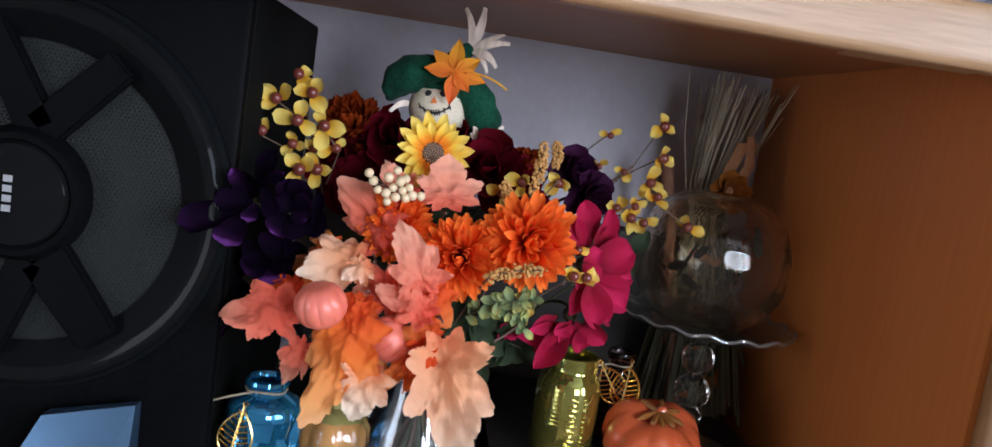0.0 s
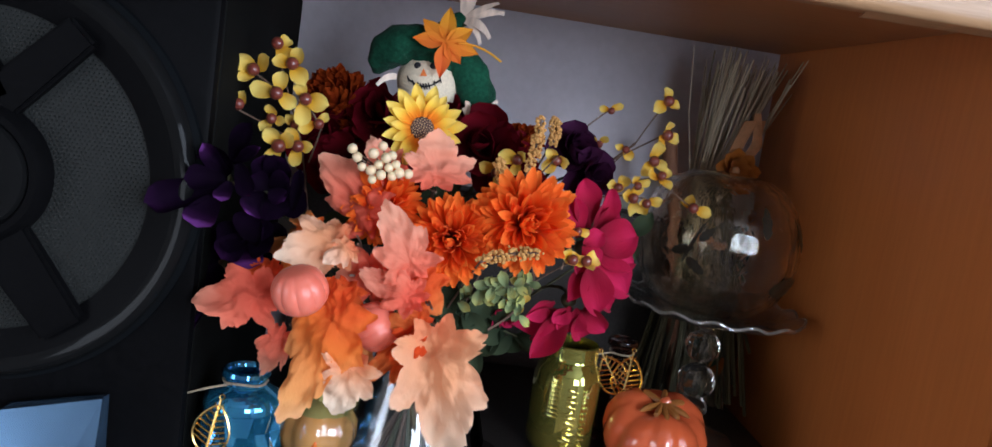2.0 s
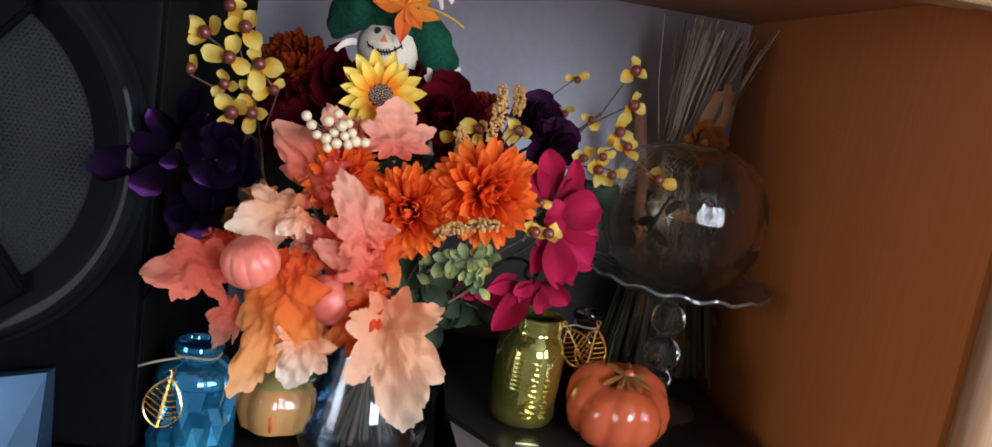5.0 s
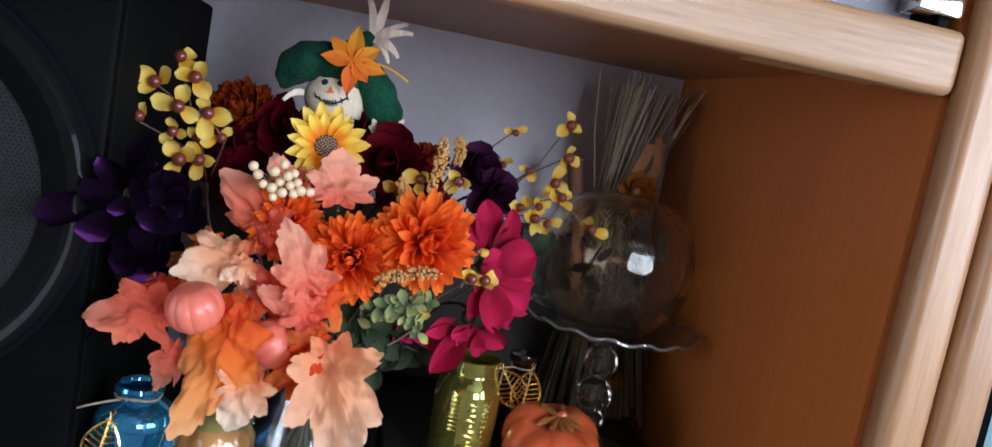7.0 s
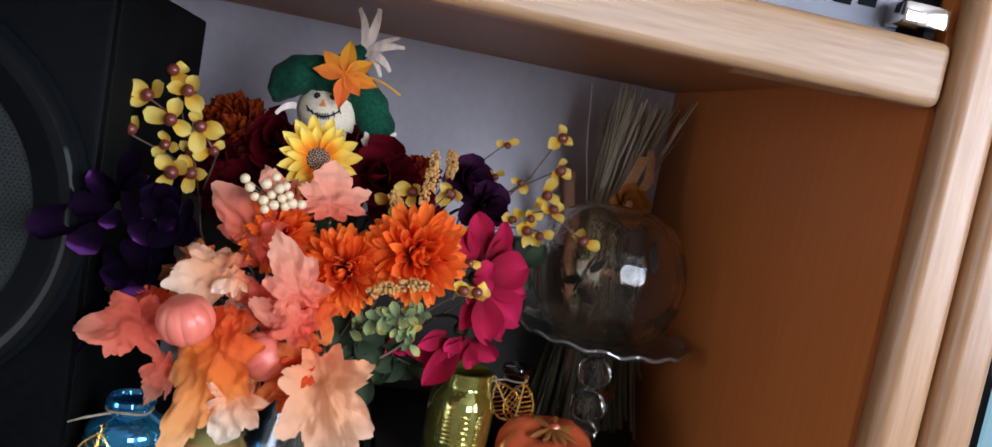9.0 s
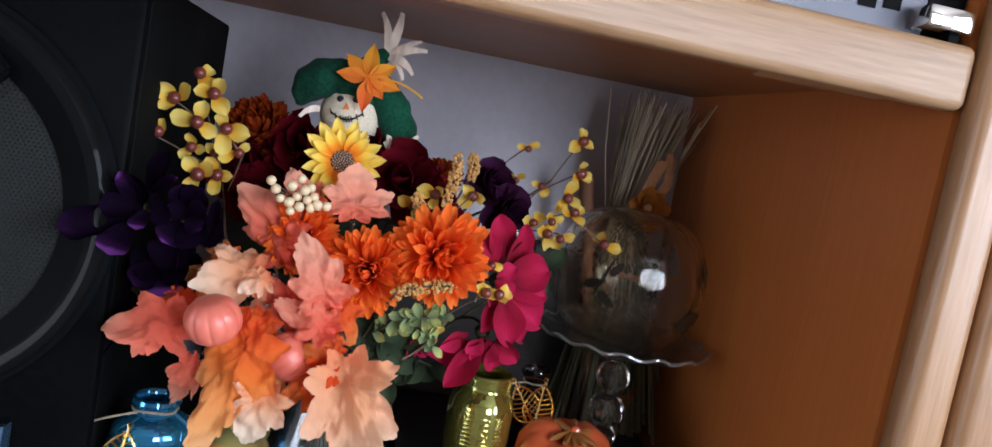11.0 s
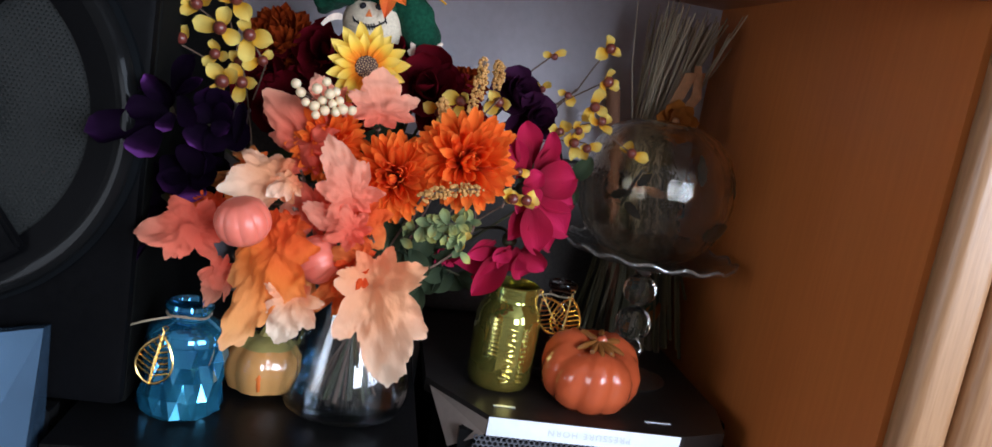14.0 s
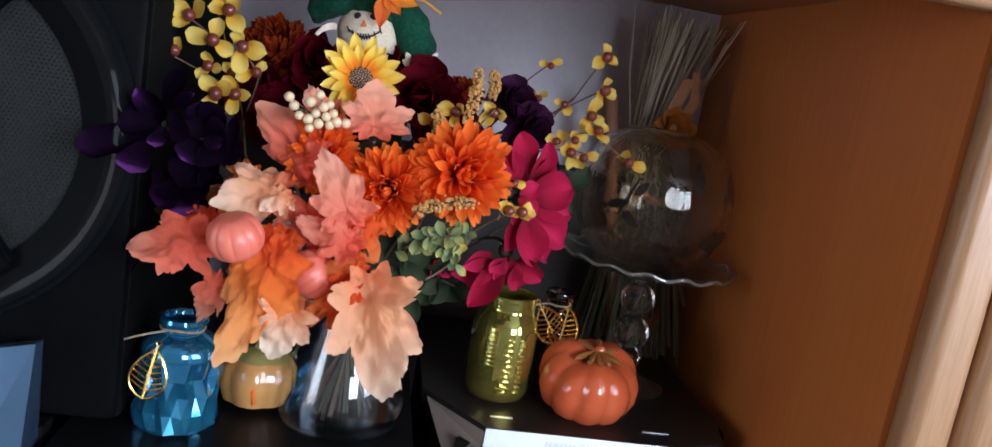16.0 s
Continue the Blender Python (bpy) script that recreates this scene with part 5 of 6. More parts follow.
silk_rose((-0.037, 0.790, 1.211), (-0.2, -1, 0.4), 0.0325, ROUND_WINE, "wine_rose", "dark wine red silk rose at the back")
silk_rose((0.020, 0.800, 1.219), (0, -1, 0.5), 0.0317, ROUND_WINE, "wine_rose", "dark wine red silk rose at the back")
silk_rose((-0.061, 0.780, 1.162), (-0.2, -1, 0.2), 0.0346, ROUND_WINE, "wine_rose", "dark wine red silk rose at the back")
silk_rose((-0.010, 0.760, 1.172), (0, -1, 0.2), 0.0301, ROUND_WINE, "wine_rose", "dark wine red silk rose at the back")
silk_rose((-0.087, 0.800, 1.181), (-0.2, -1, 0.2), 0.0317, ROUND_WINE, "wine_rose", "dark wine red silk rose at the back")
silk_rose((0.088, 0.760, 1.168), (0.2, -1, 0.1), 0.0277, ROUND_WINE, "wine_rose", "dark wine red silk rose at the back")
sunflower((-0.000, 0.712, 1.210), (0.05, -1, 0.2), 0.035)
maple_spray((-0.032, 0.660, 1.088), [
    ((-0.0830, 0.6260, 1.0790), (-0.1530, 0.6120, 1.0720), (-0.15, -1, 0.3), 2, 0.12, 0.79),
    ((-0.0760, 0.6320, 1.0560), (-0.1030, 0.6150, 1.0160), (-0.3, -1, 0.1), 2, 0.25, 0.64),
    ((-0.0360, 0.6440, 1.1270), (-0.0940, 0.6280, 1.1080), (-0.15, -1, 0.75), 4, 0.1, 1.0),
    ((-0.0340, 0.6340, 1.1230), (-0.0590, 0.6220, 1.1100), (0, -1, 0.6), 4, 0.15, 0.9),
    ((-0.0190, 0.6600, 1.1290), (-0.0810, 0.6680, 1.1860), (-0.35, -1, 0.15), 2, 0.15, 0.77),
    ((-0.0850, 0.6520, 1.0900), (-0.1230, 0.6500, 1.0840), (-0.2, -1, 0.2), 3, 0.2, 1.02),
], "salmon and peach silk maple leaves drooping over the vase")
maple_spray((-0.033, 0.665, 1.070), [
    ((-0.0350, 0.6120, 1.1040), (-0.0650, 0.5900, 0.9940), (-0.25, -1, 0.2), 1, 0.12, 0.58),
    ((-0.0230, 0.6060, 1.0530), (-0.0350, 0.5960, 1.0020), (0.15, -1, 0.15), 4, 0.25, 1.02),
    ((-0.0440, 0.6340, 1.0800), (-0.0800, 0.6220, 1.0480), (-0.2, -1, 0.3), 1, 0.2, 0.77),
    ((-0.0370, 0.6400, 1.0970), (-0.0460, 0.6340, 1.0590), (0, -1, 0.3), 3, 0.2, 1.02),
    ((-0.0600, 0.6560, 1.1130), (-0.1160, 0.6500, 1.1100), (-0.2, -1, 0.4), 1, 0.2, 0.7),
    ((-0.0610, 0.6580, 1.1240), (-0.0960, 0.6550, 1.1390), (-0.2, -1, 0.4), 1, 0.2, 0.64),
    ((-0.0130, 0.6320, 1.0670), (-0.0490, 0.6220, 1.0260), (0, -1, 0.1), 1, 0.2, 1.02),
], "amber and pale peach silk maple leaves before the pumpkins")
maple_spray((0.011, 0.660, 1.083), [
    ((0.0150, 0.6320, 1.0980), (-0.0190, 0.6240, 1.1620), (0.15, -1, 0.1), 2, 0.08, 0.77),
    ((0.0260, 0.6120, 1.0870), (0.0560, 0.5940, 0.9710), (0.12, -1, 0.2), 4, 0.18, 0.68),
    ((0.0200, 0.6200, 1.0700), (-0.0220, 0.6120, 1.0200), (-0.1, -1, 0.1), 3, 0.25, 0.49),
    ((0.0200, 0.6160, 1.0660), (0.0030, 0.6080, 1.0240), (0.1, -1, 0.1), 3, 0.2, 0.54),
    ((0.0060, 0.6400, 1.1060), (0.0370, 0.6300, 1.0790), (0.2, -1, 0.4), 3, 0.3, 1.15),
], "coral and pale peach silk maple leaves hanging before the vase")
maple_spray((0.001, 0.665, 1.075), [
    ((0.0230, 0.6220, 1.0870), (-0.0320, 0.6180, 1.1110), (0, -1, 0.5), 2, 0.25, 0.7),
    ((0.0300, 0.6240, 1.0720), (-0.0100, 0.6160, 1.0740), (0.1, -1, 0.4), 3, 0.25, 0.77),
    ((-0.0090, 0.6480, 1.0990), (-0.0520, 0.6400, 1.0950), (-0.1, -1, 0.3), 2, 0.2, 1.15),
    ((-0.0030, 0.6520, 1.0890), (-0.0470, 0.6480, 1.1060), (-0.1, -1, 0.3), 2, 0.2, 1.0),
    ((0.0260, 0.6480, 1.0930), (-0.0160, 0.6420, 1.0830), (0.1, -1, 0.3), 3, 0.2, 1.0),
], "deep coral silk maple leaves in the middle")
maple_spray((0.016, 0.690, 1.160), [
    ((0.0180, 0.6760, 1.1640), (0.0130, 0.6860, 1.2170), (0.1, -1, 0.25), 2, 0.3, 1.3),
    ((-0.014, 0.680, 1.163), (-0.043, 0.690, 1.202), (-0.3, -1, 0.2), 2, 0.2, 0.8),
], "salmon pink silk maple leaves under the sunflower")
pumpkin_pick((-0.067, 0.600, 1.092), (-0.25, -0.25, 0.9), 0.02)
pumpkin_pick((-0.013, 0.630, 1.064), (0.75, -0.3, 0.6), 0.0191)
cream_berries((-0.026, 0.660, 1.181), [
    ((-0.048, 0.651, 1.191), 0.0043),
    ((-0.044, 0.653, 1.185), 0.0044),
    ((-0.040, 0.657, 1.178), 0.0039),
    ((-0.032, 0.647, 1.190), 0.0046),
    ((-0.026, 0.651, 1.196), 0.004),
    ((-0.019, 0.663, 1.189), 0.0043),
    ((-0.028, 0.660, 1.181), 0.0043),
    ((-0.020, 0.657, 1.180), 0.004),
    ((-0.033, 0.657, 1.176), 0.0047),
    ((-0.025, 0.655, 1.174), 0.0045),
    ((-0.015, 0.658, 1.183), 0.0039),
    ((-0.017, 0.659, 1.174), 0.0044),
    ((-0.031, 0.652, 1.170), 0.0038),
    ((-0.005, 0.661, 1.177), 0.0043),
    ((-0.012, 0.659, 1.177), 0.0047),
    ((-0.023, 0.658, 1.187), 0.0047)])
millet((0.090, 0.700, 1.189), (0.094, 0.700, 1.233))
millet((0.057, 0.630, 1.123), (0.099, 0.630, 1.135))
millet((0.117, 0.770, 1.213), (0.115, 0.770, 1.233))
millet((0.069, 0.700, 1.179), (0.065, 0.700, 1.193))
orchid_spray("yellow_spray", (-0.094, 0.760, 1.141), [
    [(-0.094, 0.760, 1.141), (-0.100, 0.740, 1.184), (-0.111, 0.730, 1.217), (-0.123, 0.730, 1.248)],
    [(-0.100, 0.740, 1.184), (-0.116, 0.720, 1.180)],
    [(-0.111, 0.730, 1.217), (-0.140, 0.730, 1.234)],
    [(-0.093, 0.750, 1.166), (-0.083, 0.730, 1.198), (-0.098, 0.720, 1.219), (-0.111, 0.730, 1.245)],
    [(-0.113, 0.730, 1.188), (-0.152, 0.730, 1.203)],
], [
    ((-0.1390, 0.7220, 1.2370), (-0.3, -1, 0.1), 1.2, 3),
    ((-0.1260, 0.7300, 1.2590), (0.2, -1, 0.5), 1.15, 2),
    ((-0.1110, 0.7240, 1.2450), (0.1, -1, 0.4), 1.2, 3),
    ((-0.1190, 0.7180, 1.2210), (-0.1, -1, 0.1), 1.25, 3),
    ((-0.0980, 0.7220, 1.2200), (0.3, -1, 0), 1.2, 3),
    ((-0.1210, 0.7220, 1.2000), (-0.2, -1, 0.1), 1.0, 3),
    ((-0.1120, 0.7120, 1.1800), (0, -1, 0), 1.3, 3),
    ((-0.0980, 0.7160, 1.1820), (0.1, -1, -0.1), 1.15, 3),
    ((-0.0880, 0.7350, 1.2010), (0.6, -1, 0), 1.0, 2),
    ((-0.1490, 0.7250, 1.2060), (-0.2, -1, 0.5), 1.1, 2),
    ((-0.1060, 0.7400, 1.1960), (0.1, -1, 0.2), 1.0, 2),
], "tall spray of yellow silk orchids with brown berries")
orchid_spray("yellow_spray", (0.137, 0.800, 1.170), [
    [(0.137, 0.800, 1.170), (0.149, 0.800, 1.229), (0.170, 0.800, 1.250)],
    [(0.138, 0.800, 1.163), (0.177, 0.800, 1.201), (0.221, 0.790, 1.233)],
    [(0.166, 0.800, 1.190), (0.199, 0.800, 1.221), (0.222, 0.800, 1.264)],
    [(0.143, 0.800, 1.171), (0.178, 0.800, 1.195), (0.199, 0.800, 1.223)],
    [(0.164, 0.800, 1.164), (0.187, 0.780, 1.173), (0.213, 0.780, 1.174)],
    [(0.181, 0.800, 1.176), (0.218, 0.780, 1.195), (0.257, 0.770, 1.171)],
    [(0.136, 0.800, 1.176), (0.164, 0.800, 1.216)],
], [
    ((0.170, 0.800, 1.250), (0.21, -1, -0.24), 0.75, 2),
    ((0.222, 0.800, 1.264), (0.43, -1, 0.56), 1.15, 3),
    ((0.223, 0.790, 1.234), (0.49, -1, 0.17), 1.2, 3),
    ((0.214, 0.785, 1.210), (0.26, -1, -0.19), 1.15, 3),
    ((0.199, 0.780, 1.172), (0.4, -1, 0.17), 1.1, 3),
    ((0.215, 0.780, 1.171), (-0.26, -1, -0.34), 1.0, 3),
    ((0.222, 0.780, 1.195), (0.42, -1, 0.59), 1.0, 3),
    ((0.257, 0.770, 1.171), (-0.49, -1, 0.4), 1.1, 2),
    ((0.165, 0.800, 1.218), (-0.11, -1, -0.25), 0.8, 2),
    ((0.186, 0.780, 1.179), (-0.25, -1, 0.37), 1.0, 3),
    ((0.201, 0.780, 1.186), (0.45, -1, -0.36), 0.9, 3),
    ((0.190, 0.800, 1.217), (0.14, -1, -0.36), 0.8, 2),
], "arching spray of yellow silk orchids with brown berries")
orchid_spray("yellow_spray", (0.112, 0.715, 1.095), [
    [(0.112, 0.715, 1.095), (0.135, 0.685, 1.122)],
    [(0.112, 0.715, 1.095), (0.095, 0.685, 1.082)],
    [(0.094, 0.715, 1.174), (0.113, 0.705, 1.204)],
    [(0.094, 0.715, 1.174), (0.064, 0.705, 1.187)],
    [(0.112, 0.715, 1.095), (0.094, 0.715, 1.174)],
    [(0.128, 0.685, 1.115), (0.137, 0.695, 1.146)],
], [
    ((0.134, 0.685, 1.125), (0.26, -1, -0.07), 1.05, 2),
    ((0.145, 0.685, 1.123), (0.46, -1, 0.58), 1.05, 3),
    ((0.095, 0.685, 1.082), (0.01, -1, 0.6), 0.95, 3),
    ((0.115, 0.715, 1.202), (-0.23, -1, -0.32), 1.0, 3),
    ((0.065, 0.715, 1.185), (0.12, -1, -0.37), 1.0, 3),
    ((0.084, 0.725, 1.196), (-0.36, -1, 0.01), 1.05, 3),
    ((0.137, 0.695, 1.148), (0.13, -1, -0.24), 0.8, 2),
], "low spray of yellow silk orchids with brown berries")
leaf_sprig((0.062, 0.710, 1.077), [(0.048, 0.690, 1.075), (0.066, 0.675, 1.094), (0.087, 0.670, 1.098), (0.106, 0.675, 1.103)], 30, SPRIG, "sprig of small rounded green and yellow leaves", 0.85)
leaf_sprig((0.068, 0.710, 1.078), [(0.066, 0.690, 1.083), (0.081, 0.678, 1.088), (0.098, 0.675, 1.083), (0.097, 0.675, 1.074)], 16, SPRIG, "sprig of small rounded green and yellow leaves", 0.8)
leaf_sprig((0.054, 0.740, 1.062), [(0.044, 0.720, 1.084), (0.056, 0.710, 1.059), (0.072, 0.710, 1.031)], 12, BROAD, "sprig of dark green silk leaves", 0.65)
leaf_sprig((0.085, 0.740, 1.054), [(0.072, 0.740, 1.065), (0.093, 0.740, 1.043), (0.124, 0.750, 1.031)], 10, BROAD, "sprig of dark green silk leaves", 0.65)
leaf_sprig((0.199, 0.790, 1.135), [(0.144, 0.780, 1.142), (0.179, 0.790, 1.138), (0.215, 0.800, 1.135)], 9, BROAD, "sprig of dark green silk leaves", 0.65)
leaf_sprig((-0.042, 0.790, 1.132), [(-0.082, 0.750, 1.102), (-0.039, 0.770, 1.117), (0.019, 0.770, 1.138)], 12, BROAD, "sprig of dark green silk leaves", 1.0)

# ---- scarecrow doll: one mesh ----
FELT = material("green_felt", (0.008, 0.062, 0.034), 0.95, vary=0.3, grain=300, bump=0.4, sheen=0.05, spec=0.1, blotch=30)
LINEN = material("cream_linen", (0.72, 0.62, 0.46), 0.95, vary=0.12, grain=500, bump=0.5)
THREAD = material("black_thread", (0.012, 0.012, 0.016), 0.8, vary=0.2)
CARROT = material("orange_felt", (0.75, 0.20, 0.05), 0.9, vary=0.1, grain=300, bump=0.3)
RAFFIA = material("raffia", (0.82, 0.66, 0.54), 0.7, vary=0.2, grain=200, stretch=(1, 1, 0.2), bump=0.3)
HAT_LEAF = dyed_or_lit("hat_leaf_silk", [(0.5, (0.78, 0.13, 0.03)), (0.72, (0.86, 0.36, 0.03)), (1.0, (0.90, 0.55, 0.07))], 0.085, vary=0.1, spread=0.0, radial=True)
DOLL_AT = Vector((0.0, 0.80, 1.250))


def ribbon(points, width, face=(0, -1, 0), bm=None, twist=0.0):
    """A thin band along points, doubled to have thickness."""
    bm = bm or bmesh.new()
    pts = [Vector(p) for p in points]
    rows = []
    for i, p in enumerate(pts):
        d = (pts[min(i + 1, len(pts) - 1)] - pts[max(i - 1, 0)]).normalized()
        n = Vector(face)
        s = d.cross(n).normalized()
        n = s.cross(d).normalized()
        a = twist * i / len(pts)
        s2, n2 = s * C(a) + n * S(a), n * C(a) - s * S(a)
        h = width / 2 * (0.55 + 0.45 * math.sin(math.pi * min(1, 0.25 + i / len(pts))))
        rows.append([bm.verts.new(p + s2 * x + n2 * y) for x, y in ((-h, 0.0003), (0, 0.0009), (h, 0.0003), (h, -0.0003), (0, 0.0003), (-h, -0.0003))])
    for p, q in zip(rows, rows[1:]):
        for k in range(6):
            bm.faces.new((p[k], p[(k + 1) % 6], q[(k + 1) % 6], q[k]))
    bm.faces.new(rows[0][::-1])
    bm.faces.new(rows[-1])
    return bm


def gather(pieces):
    """Joins bmeshes, each with the number of its material, into one."""
    whole = bmesh.new()
    for bm, index, m in pieces:
        if m is not None:
            bmesh.ops.transform(bm, matrix=m, verts=bm.verts)
        bmesh.ops.recalc_face_normals(bm, faces=bm.faces)
        me = bpy.data.meshes.new("piece")
        bm.to_mesh(me)
        bm.free()
        n = len(whole.faces)
        whole.from_mesh(me)
        whole.faces.ensure_lookup_table()
        for f in whole.faces[n:]:
            f.material_index = index
        bpy.data.meshes.remove(me)
    return whole


pieces = []
head = ball(0.030, (0, 0, 0), 36, 24, scale=(1.0, 0.92, 0.95))
pieces.append((head, 0, None))


def felt(bm):
    for v in bm.verts:
        v.co += Vector((noise.noise(v.co * 55), noise.noise(v.co * 55 + Vector((9, 0, 0))), noise.noise(v.co * 55 + Vector((0, 9, 0))))) * 0.0042
    return bm


# soft crown and a puffed, drooping brim
pieces.append((felt(ball(0.031, (0.004, 0.006, 0.020), 40, 28, scale=(1.02, 0.95, 1.0))), 1, None))
brim = [((-0.048, 0.000, 0.002), 0.005), ((-0.046, -0.004, 0.010), 0.011), ((-0.040, -0.008, 0.021), 0.0165), ((-0.030, -0.011, 0.031), 0.0175), ((-0.018, -0.013, 0.034), 0.015), ((-0.002, -0.014, 0.034), 0.0135),
        ((0.014, -0.013, 0.031), 0.0135), ((0.027, -0.012, 0.023), 0.0145), ((0.037, -0.012, 0.010), 0.0165), ((0.044, -0.012, -0.006), 0.0165), ((0.050, -0.012, -0.020), 0.013), ((0.055, -0.012, -0.031), 0.006)]
band = bmesh.new()
smooth_pts, smooth_r = [], []
for (p, r), (p2, r2) in zip(brim, brim[1:]):
    for t in (0, 0.25, 0.5, 0.75):
        smooth_pts.append(Vector(p).lerp(Vector(p2), t))
        smooth_r.append(r + (r2 - r) * t)
pieces.append((felt(tube(smooth_pts, smooth_r, 22, band)), 1, None))
# crumpled tip of the hat, tied with raffia
pieces.append((tube([(0.010, 0.002, 0.045), (0.016, 0.002, 0.056), (0.022, 0.0, 0.061), (0.028, -0.002, 0.058)], [0.014, 0.010, 0.007, 0.003], 12), 1, None))
for e, wd, tw in (((0.012, 0.0, 0.098), 0.008, 0.6), ((0.030, -0.002, 0.101), 0.009, -0.5), ((0.052, -0.010, 0.078), 0.006, 0.9), ((0.058, -0.010, 0.070), 0.007, -0.4), ((0.048, -0.012, 0.046), 0.009, 0.7), ((0.040, -0.008, 0.040), 0.007, 0.3)):
    pieces.append((ribbon(bend((0.023, -0.003, 0.060), e, (0.002, -0.004, 0.003), 8), wd, twist=tw), 4, None))
# cheek raffia under the brim
for a, b, wd in (((-0.030, -0.012, 0.0), (-0.046, -0.02, -0.010), 0.006), ((0.040, -0.024, -0.024), (0.058, -0.030, -0.030), 0.007), ((0.052, -0.026, -0.030), (0.062, -0.028, -0.008), 0.006), ((0.034, -0.024, -0.018), (0.052, -0.030, -0.052), 0.006), ((0.036, -0.022, -0.010), (0.038, -0.026, -0.034), 0.005)):
    pieces.append((ribbon(bend(a, b, (0, -0.003, 0.003), 6), wd, twist=0.5), 4, None))
FACE = Matrix.Translation((0, 0, 0.0)) @ Matrix.Rotation(radians(-6), 4, "Y") @ Matrix.Rotation(radians(-6), 4, "Z") @ Matrix.Rotation(radians(-6), 4, "X")


def on_head(x, z):
    y = -0.0278 * math.sqrt(max(0.0, 1 - (x / 0.030) ** 2 - (z / 0.0285) ** 2))
    return Vector((x, y, z))


for x in (-0.0085, 0.0055):
    pieces.append((ball(0.0032, on_head(x, 0.0110), 12, 8, scale=(1, 0.5, 1)), 2, FACE))
nose = [on_head(x, z) + Vector((0, -0.001, 0)) for x, z in ((-0.0058, 0.0015), (0.0006, 0.0015), (-0.0026, 0.0082))]
pieces.append((solid([nose, [p + Vector((0, 0.003, 0)) for p in nose]]), 3, FACE))
smile = [on_head(-0.002 + 0.0145 * s, -0.0075 + 0.0065 * s * s) + Vector((0, -0.0005, 0)) for s in [k / 6 for k in range(-6, 7)]]
pieces.append((tube(smile, 0.0008, 5), 2, FACE))
for k in (0, 2, 4, 5, 6, 7, 8, 10, 12):
    p = smile[k]
    pieces.append((tube([p + Vector((-0.0008, -0.0006, 0.0026)), p + Vector((0.0008, -0.0006, -0.0026))], 0.0006, 5), 2, FACE))
# silk leaf pinned on the hat
for i, (a, l) in enumerate(((96, 0.040), (46, 0.034), (146, 0.034), (0, 0.036), (186, 0.033), (-38, 0.026), (-84, 0.036))):
    me = petal("hat_leaf_lobe", l, 0.0175, [], 0.06, -0.10, 1.0, nu=8, nv=4, belly=0.42, fold=0.15)
    lobe = bmesh.new()
    lobe.from_mesh(me)
    bpy.data.meshes.remove(me)
    a = radians(a - 8)
    pieces.append((lobe, 5, facing((0.009, -0.0335 - 0.0004 * i, 0.034), (0.05, -1, 0.25), (C(a), 0.0, S(a)), 0.86)))
pieces.append((tube(bend((0.020, -0.038, 0.036), (0.060, -0.034, 0.026), (0, 0, 0.004), 6), 0.0010, 5), 5, None))
# body wrapped below the head and the stick
pieces.append((lathe([(0.0, -0.100), (0.020, -0.095), (0.026, -0.065), (0.022, -0.040), (0.014, -0.026)], 24), 6, None))
neck = VASE_AT - DOLL_AT
pieces.append((tube([(0, 0, -0.09), neck + Vector((0.006, 0.014, 0.11)), neck + Vector((-0.012, 0.012, 0.014))], 0.0022, 6), 4, None))
DOLL_CLOTH = material("brown_doll_cloth", (0.20, 0.06, 0.03), 0.95, vary=0.25, grain=300, bump=0.4)
doll = part("scarecrow_doll", gather(pieces), [LINEN, FELT, THREAD, CARROT, RAFFIA, HAT_LEAF, DOLL_CLOTH])
doll.location = DOLL_AT
tagged(doll, "smiling cloth scarecrow doll in a green felt hat with leaf", "doll")

# ---- sheaf of dried stalks in the corner ----
STRAW = material("dried_stalk", (0.50, 0.40, 0.29), 0.8, color2=(0.20, 0.17, 0.10), grain=300, bump=0.2, island=0.7)
BOW = material("tan_ribbon", (0.42, 0.20, 0.09), 0.7, vary=0.2, grain=200, bump=0.2)
sheaf = thing("straw_sheaf", (0.372, 0.985, 0.913), "sheaf of dried straw stalks tied with a tan ribbon", "straw sheaf")
o = Vector(sheaf.location)
for i in range(95):
    u, w_ = rng.uniform(-1, 1), rng.uniform(-1, 1)
    foot = Vector((0.384 + 0.024 * u, 0.985 + 0.020 * w_, 0.914))
    waist = Vector((0.338 + 0.018 * u, 0.985 + 0.014 * w_, 1.17))
    top = Vector((0.370 + 0.044 * u + rng.gauss(0, 0.006), 0.99 + 0.045 * w_, rng.choice((1.325, 1.335, 1.345)) + rng.uniform(-0.03, 0.004)))
    pts = [foot - o, waist - o, waist.lerp(top, 0.5) + Vector((rng.gauss(0, 0.003), rng.gauss(0, 0.003), 0)) - o, top - o]
    part("stalk", tube(pts, rng.uniform(0.0007, 0.0014), 4), STRAW, sheaf)
part("stalk", tube([(-0.05, 0, 0.26), (-0.072, -0.01, 0.35), (-0.083, -0.02, 0.425)], 0.0007, 4), STRAW, sheaf)
DARK_STALK = material("dark_green_stalk", (0.13, 0.115, 0.055), 0.85, color2=(0.035, 0.032, 0.018), grain=300, bump=0.2, island=0.7)
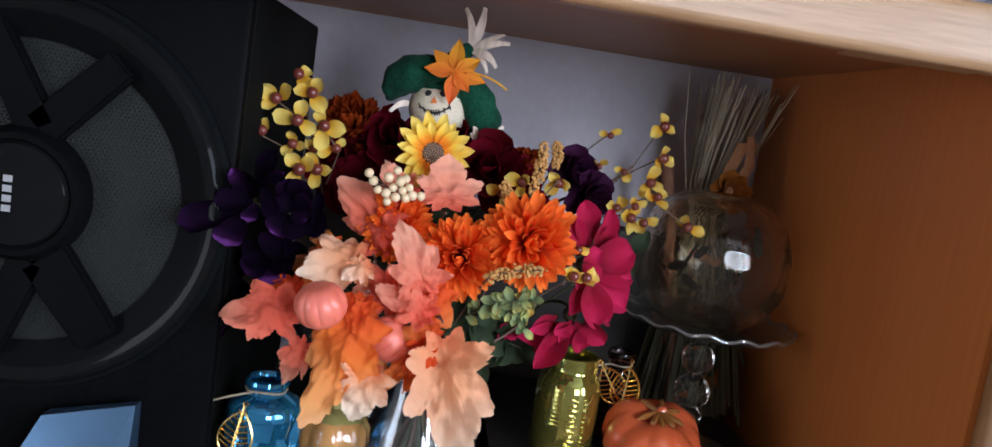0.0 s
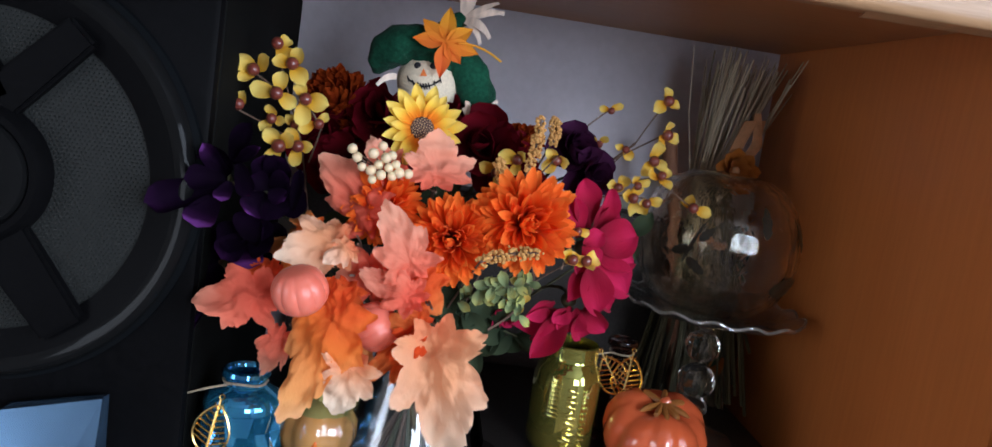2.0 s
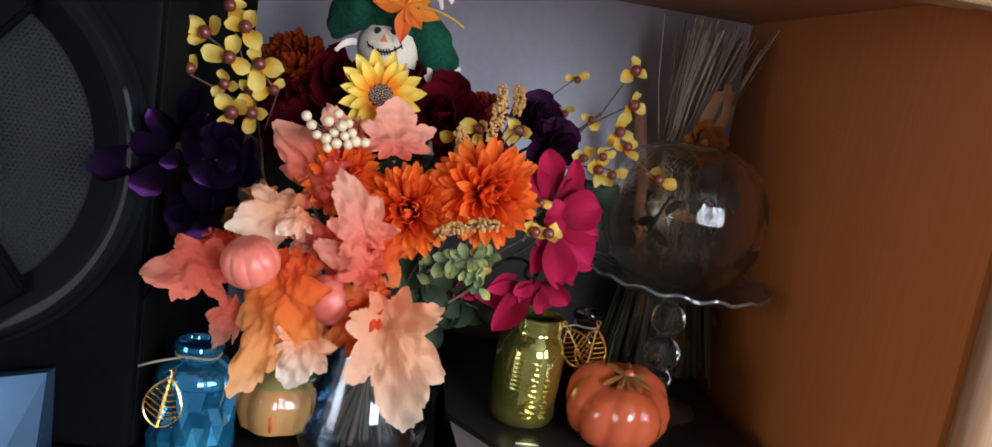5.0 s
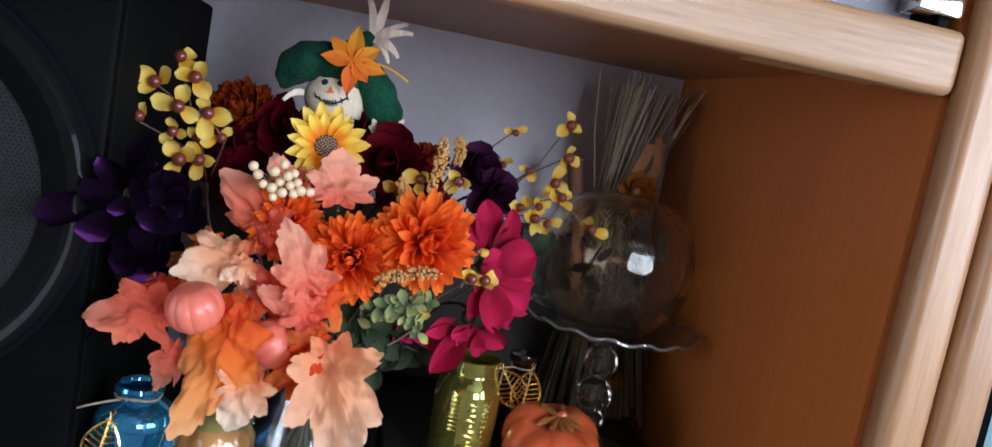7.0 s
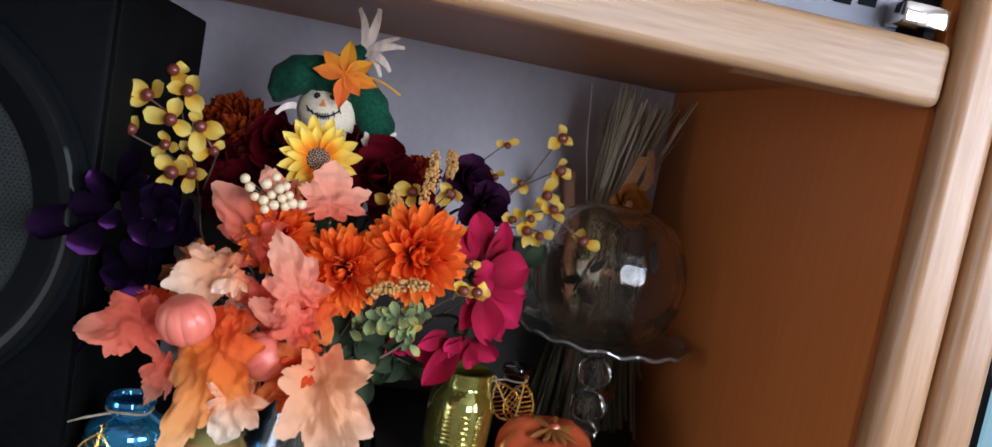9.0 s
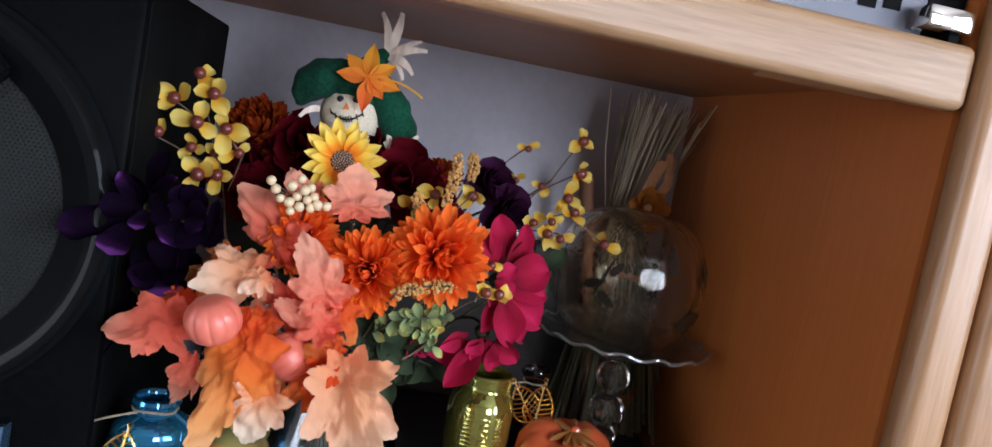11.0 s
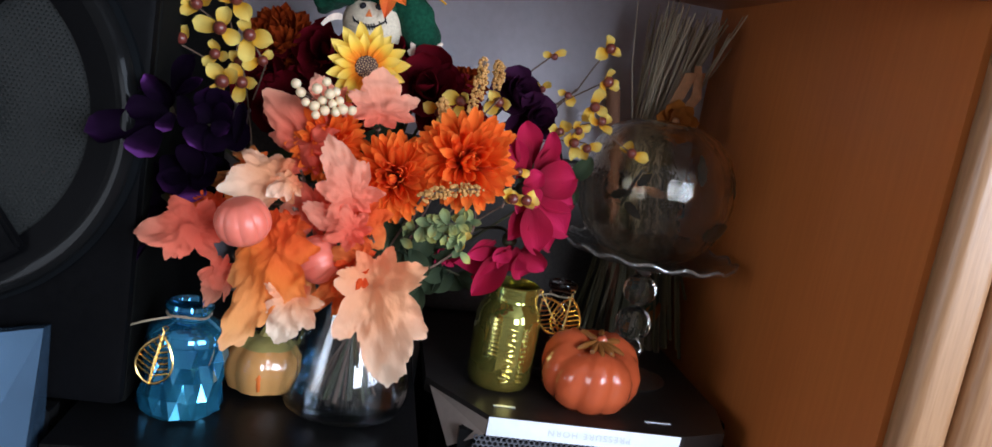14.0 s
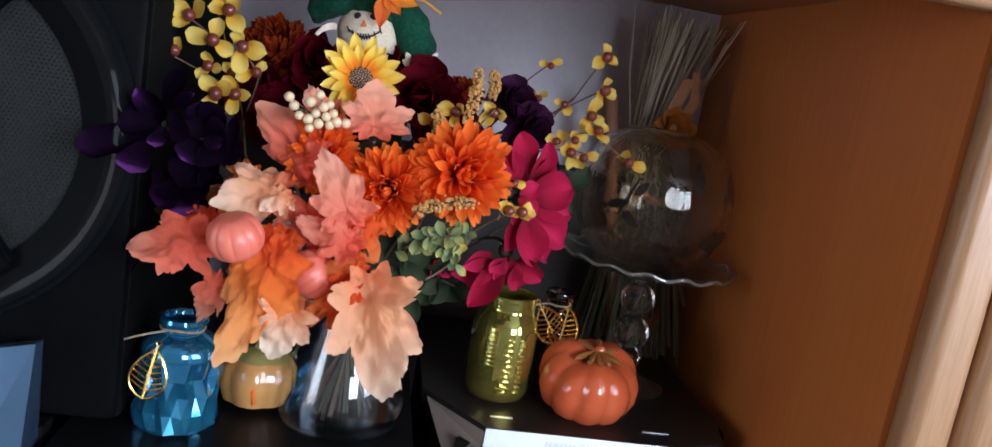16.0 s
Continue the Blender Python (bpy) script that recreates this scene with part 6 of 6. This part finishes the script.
for i in range(70):
    u, w_ = rng.uniform(-1, 1), rng.uniform(-1, 1)
    pts = [Vector((0.350 + 0.016 * u, 0.985 + 0.012 * w_, 1.19)) - o, Vector((0.356 + 0.040 * u, 0.982 + 0.02 * w_, 1.08)) - o,
           Vector((0.362 + 0.070 * u + rng.gauss(0, 0.004), 0.975 + 0.035 * w_, 0.916 + abs(rng.gauss(0, 0.02)))) - o]
    part("stalk", tube(pts, rng.uniform(0.0012, 0.0026), 4), DARK_STALK, sheaf)
part("tie", tube([(-0.02 + 0.024 * C(a), 0.026 * S(a), 0.205 + 0.003 * S(2 * a)) for a in [k * math.pi / 10 for k in range(21)]], 0.005, 6), BOW, sheaf, "tan ribbon tie")
part("bow_loop", ribbon([(-0.018, -0.03, 0.285), (-0.022, -0.045, 0.315), (-0.012, -0.045, 0.345), (0.004, -0.04, 0.350), (0.002, -0.036, 0.320), (-0.014, -0.032, 0.290)], 0.016, (0.3, -1, 0.1)), BOW, sheaf, "tan ribbon loop")
part("bow_tail", ribbon([(-0.014, -0.036, 0.29), (0.002, -0.045, 0.325), (-0.002, -0.04, 0.36)], 0.013, (0.1, -1, 0)), BOW, sheaf, "tan ribbon end")
RUSSET = dyed_or_lit("russet_silk", [(0.0, (0.20, 0.05, 0.01)), (1.0, (0.42, 0.14, 0.02))], 0.03)
RUSSET_PETAL = [petal("sheaf_petal", 0.030, 0.020, RUSSET, 0.2, 0.2, 0.6, belly=0.6, wave=0.05)]
bloom = part("sheaf_flower", ball(0.006, (0, 0, 0), 8, 6), BOW, sheaf, "russet silk flower", m=Matrix.Translation((-0.018, -0.045, 0.292)))
ring_of_petals(bloom, RUSSET_PETAL, 8, (0, -1, 0.2), 0.003, 20, 0.9, 0, 8)
ring_of_petals(bloom, RUSSET_PETAL, 6, (0, -1, 0.2), 0.003, 50, 0.7, 0.5, 8)
for x, z, d in ((0.016, 0.07, -0.5), (0.006, 0.09, -0.1)):
    part("sheaf_leaf", petal("sheaf_leaf", 0.035, 0.018, DARK_LEAF if x < 0.01 else RUSSET, 0.1, -0.2, 0.6, fold=0.1), None, sheaf, m=facing((x, -0.03, z), (d * 0.3, -1, 0.2), (d, 0, -1)))
stick = thing("cinnamon_stick", (0.2835, 0.975, 0.913), "tall rough reddish brown wooden stick", "stick")
BARK = material("cinnamon_bark", (0.20, 0.085, 0.045), 0.85, vary=0.3, grain=150, stretch=(1, 1, 0.2), bump=0.5)
bm = tube([(0.062, 0.0, 0.001), (0.044, 0.0, 0.10), (0.022, 0.0, 0.2), (0.0, 0.0, 0.317)], [0.0085, 0.0085, 0.009, 0.0088], 14)
for v in bm.verts:
    v.co.x += 0.0012 * noise.noise(v.co * 90)
part("stick_body", bm, BARK, stick)
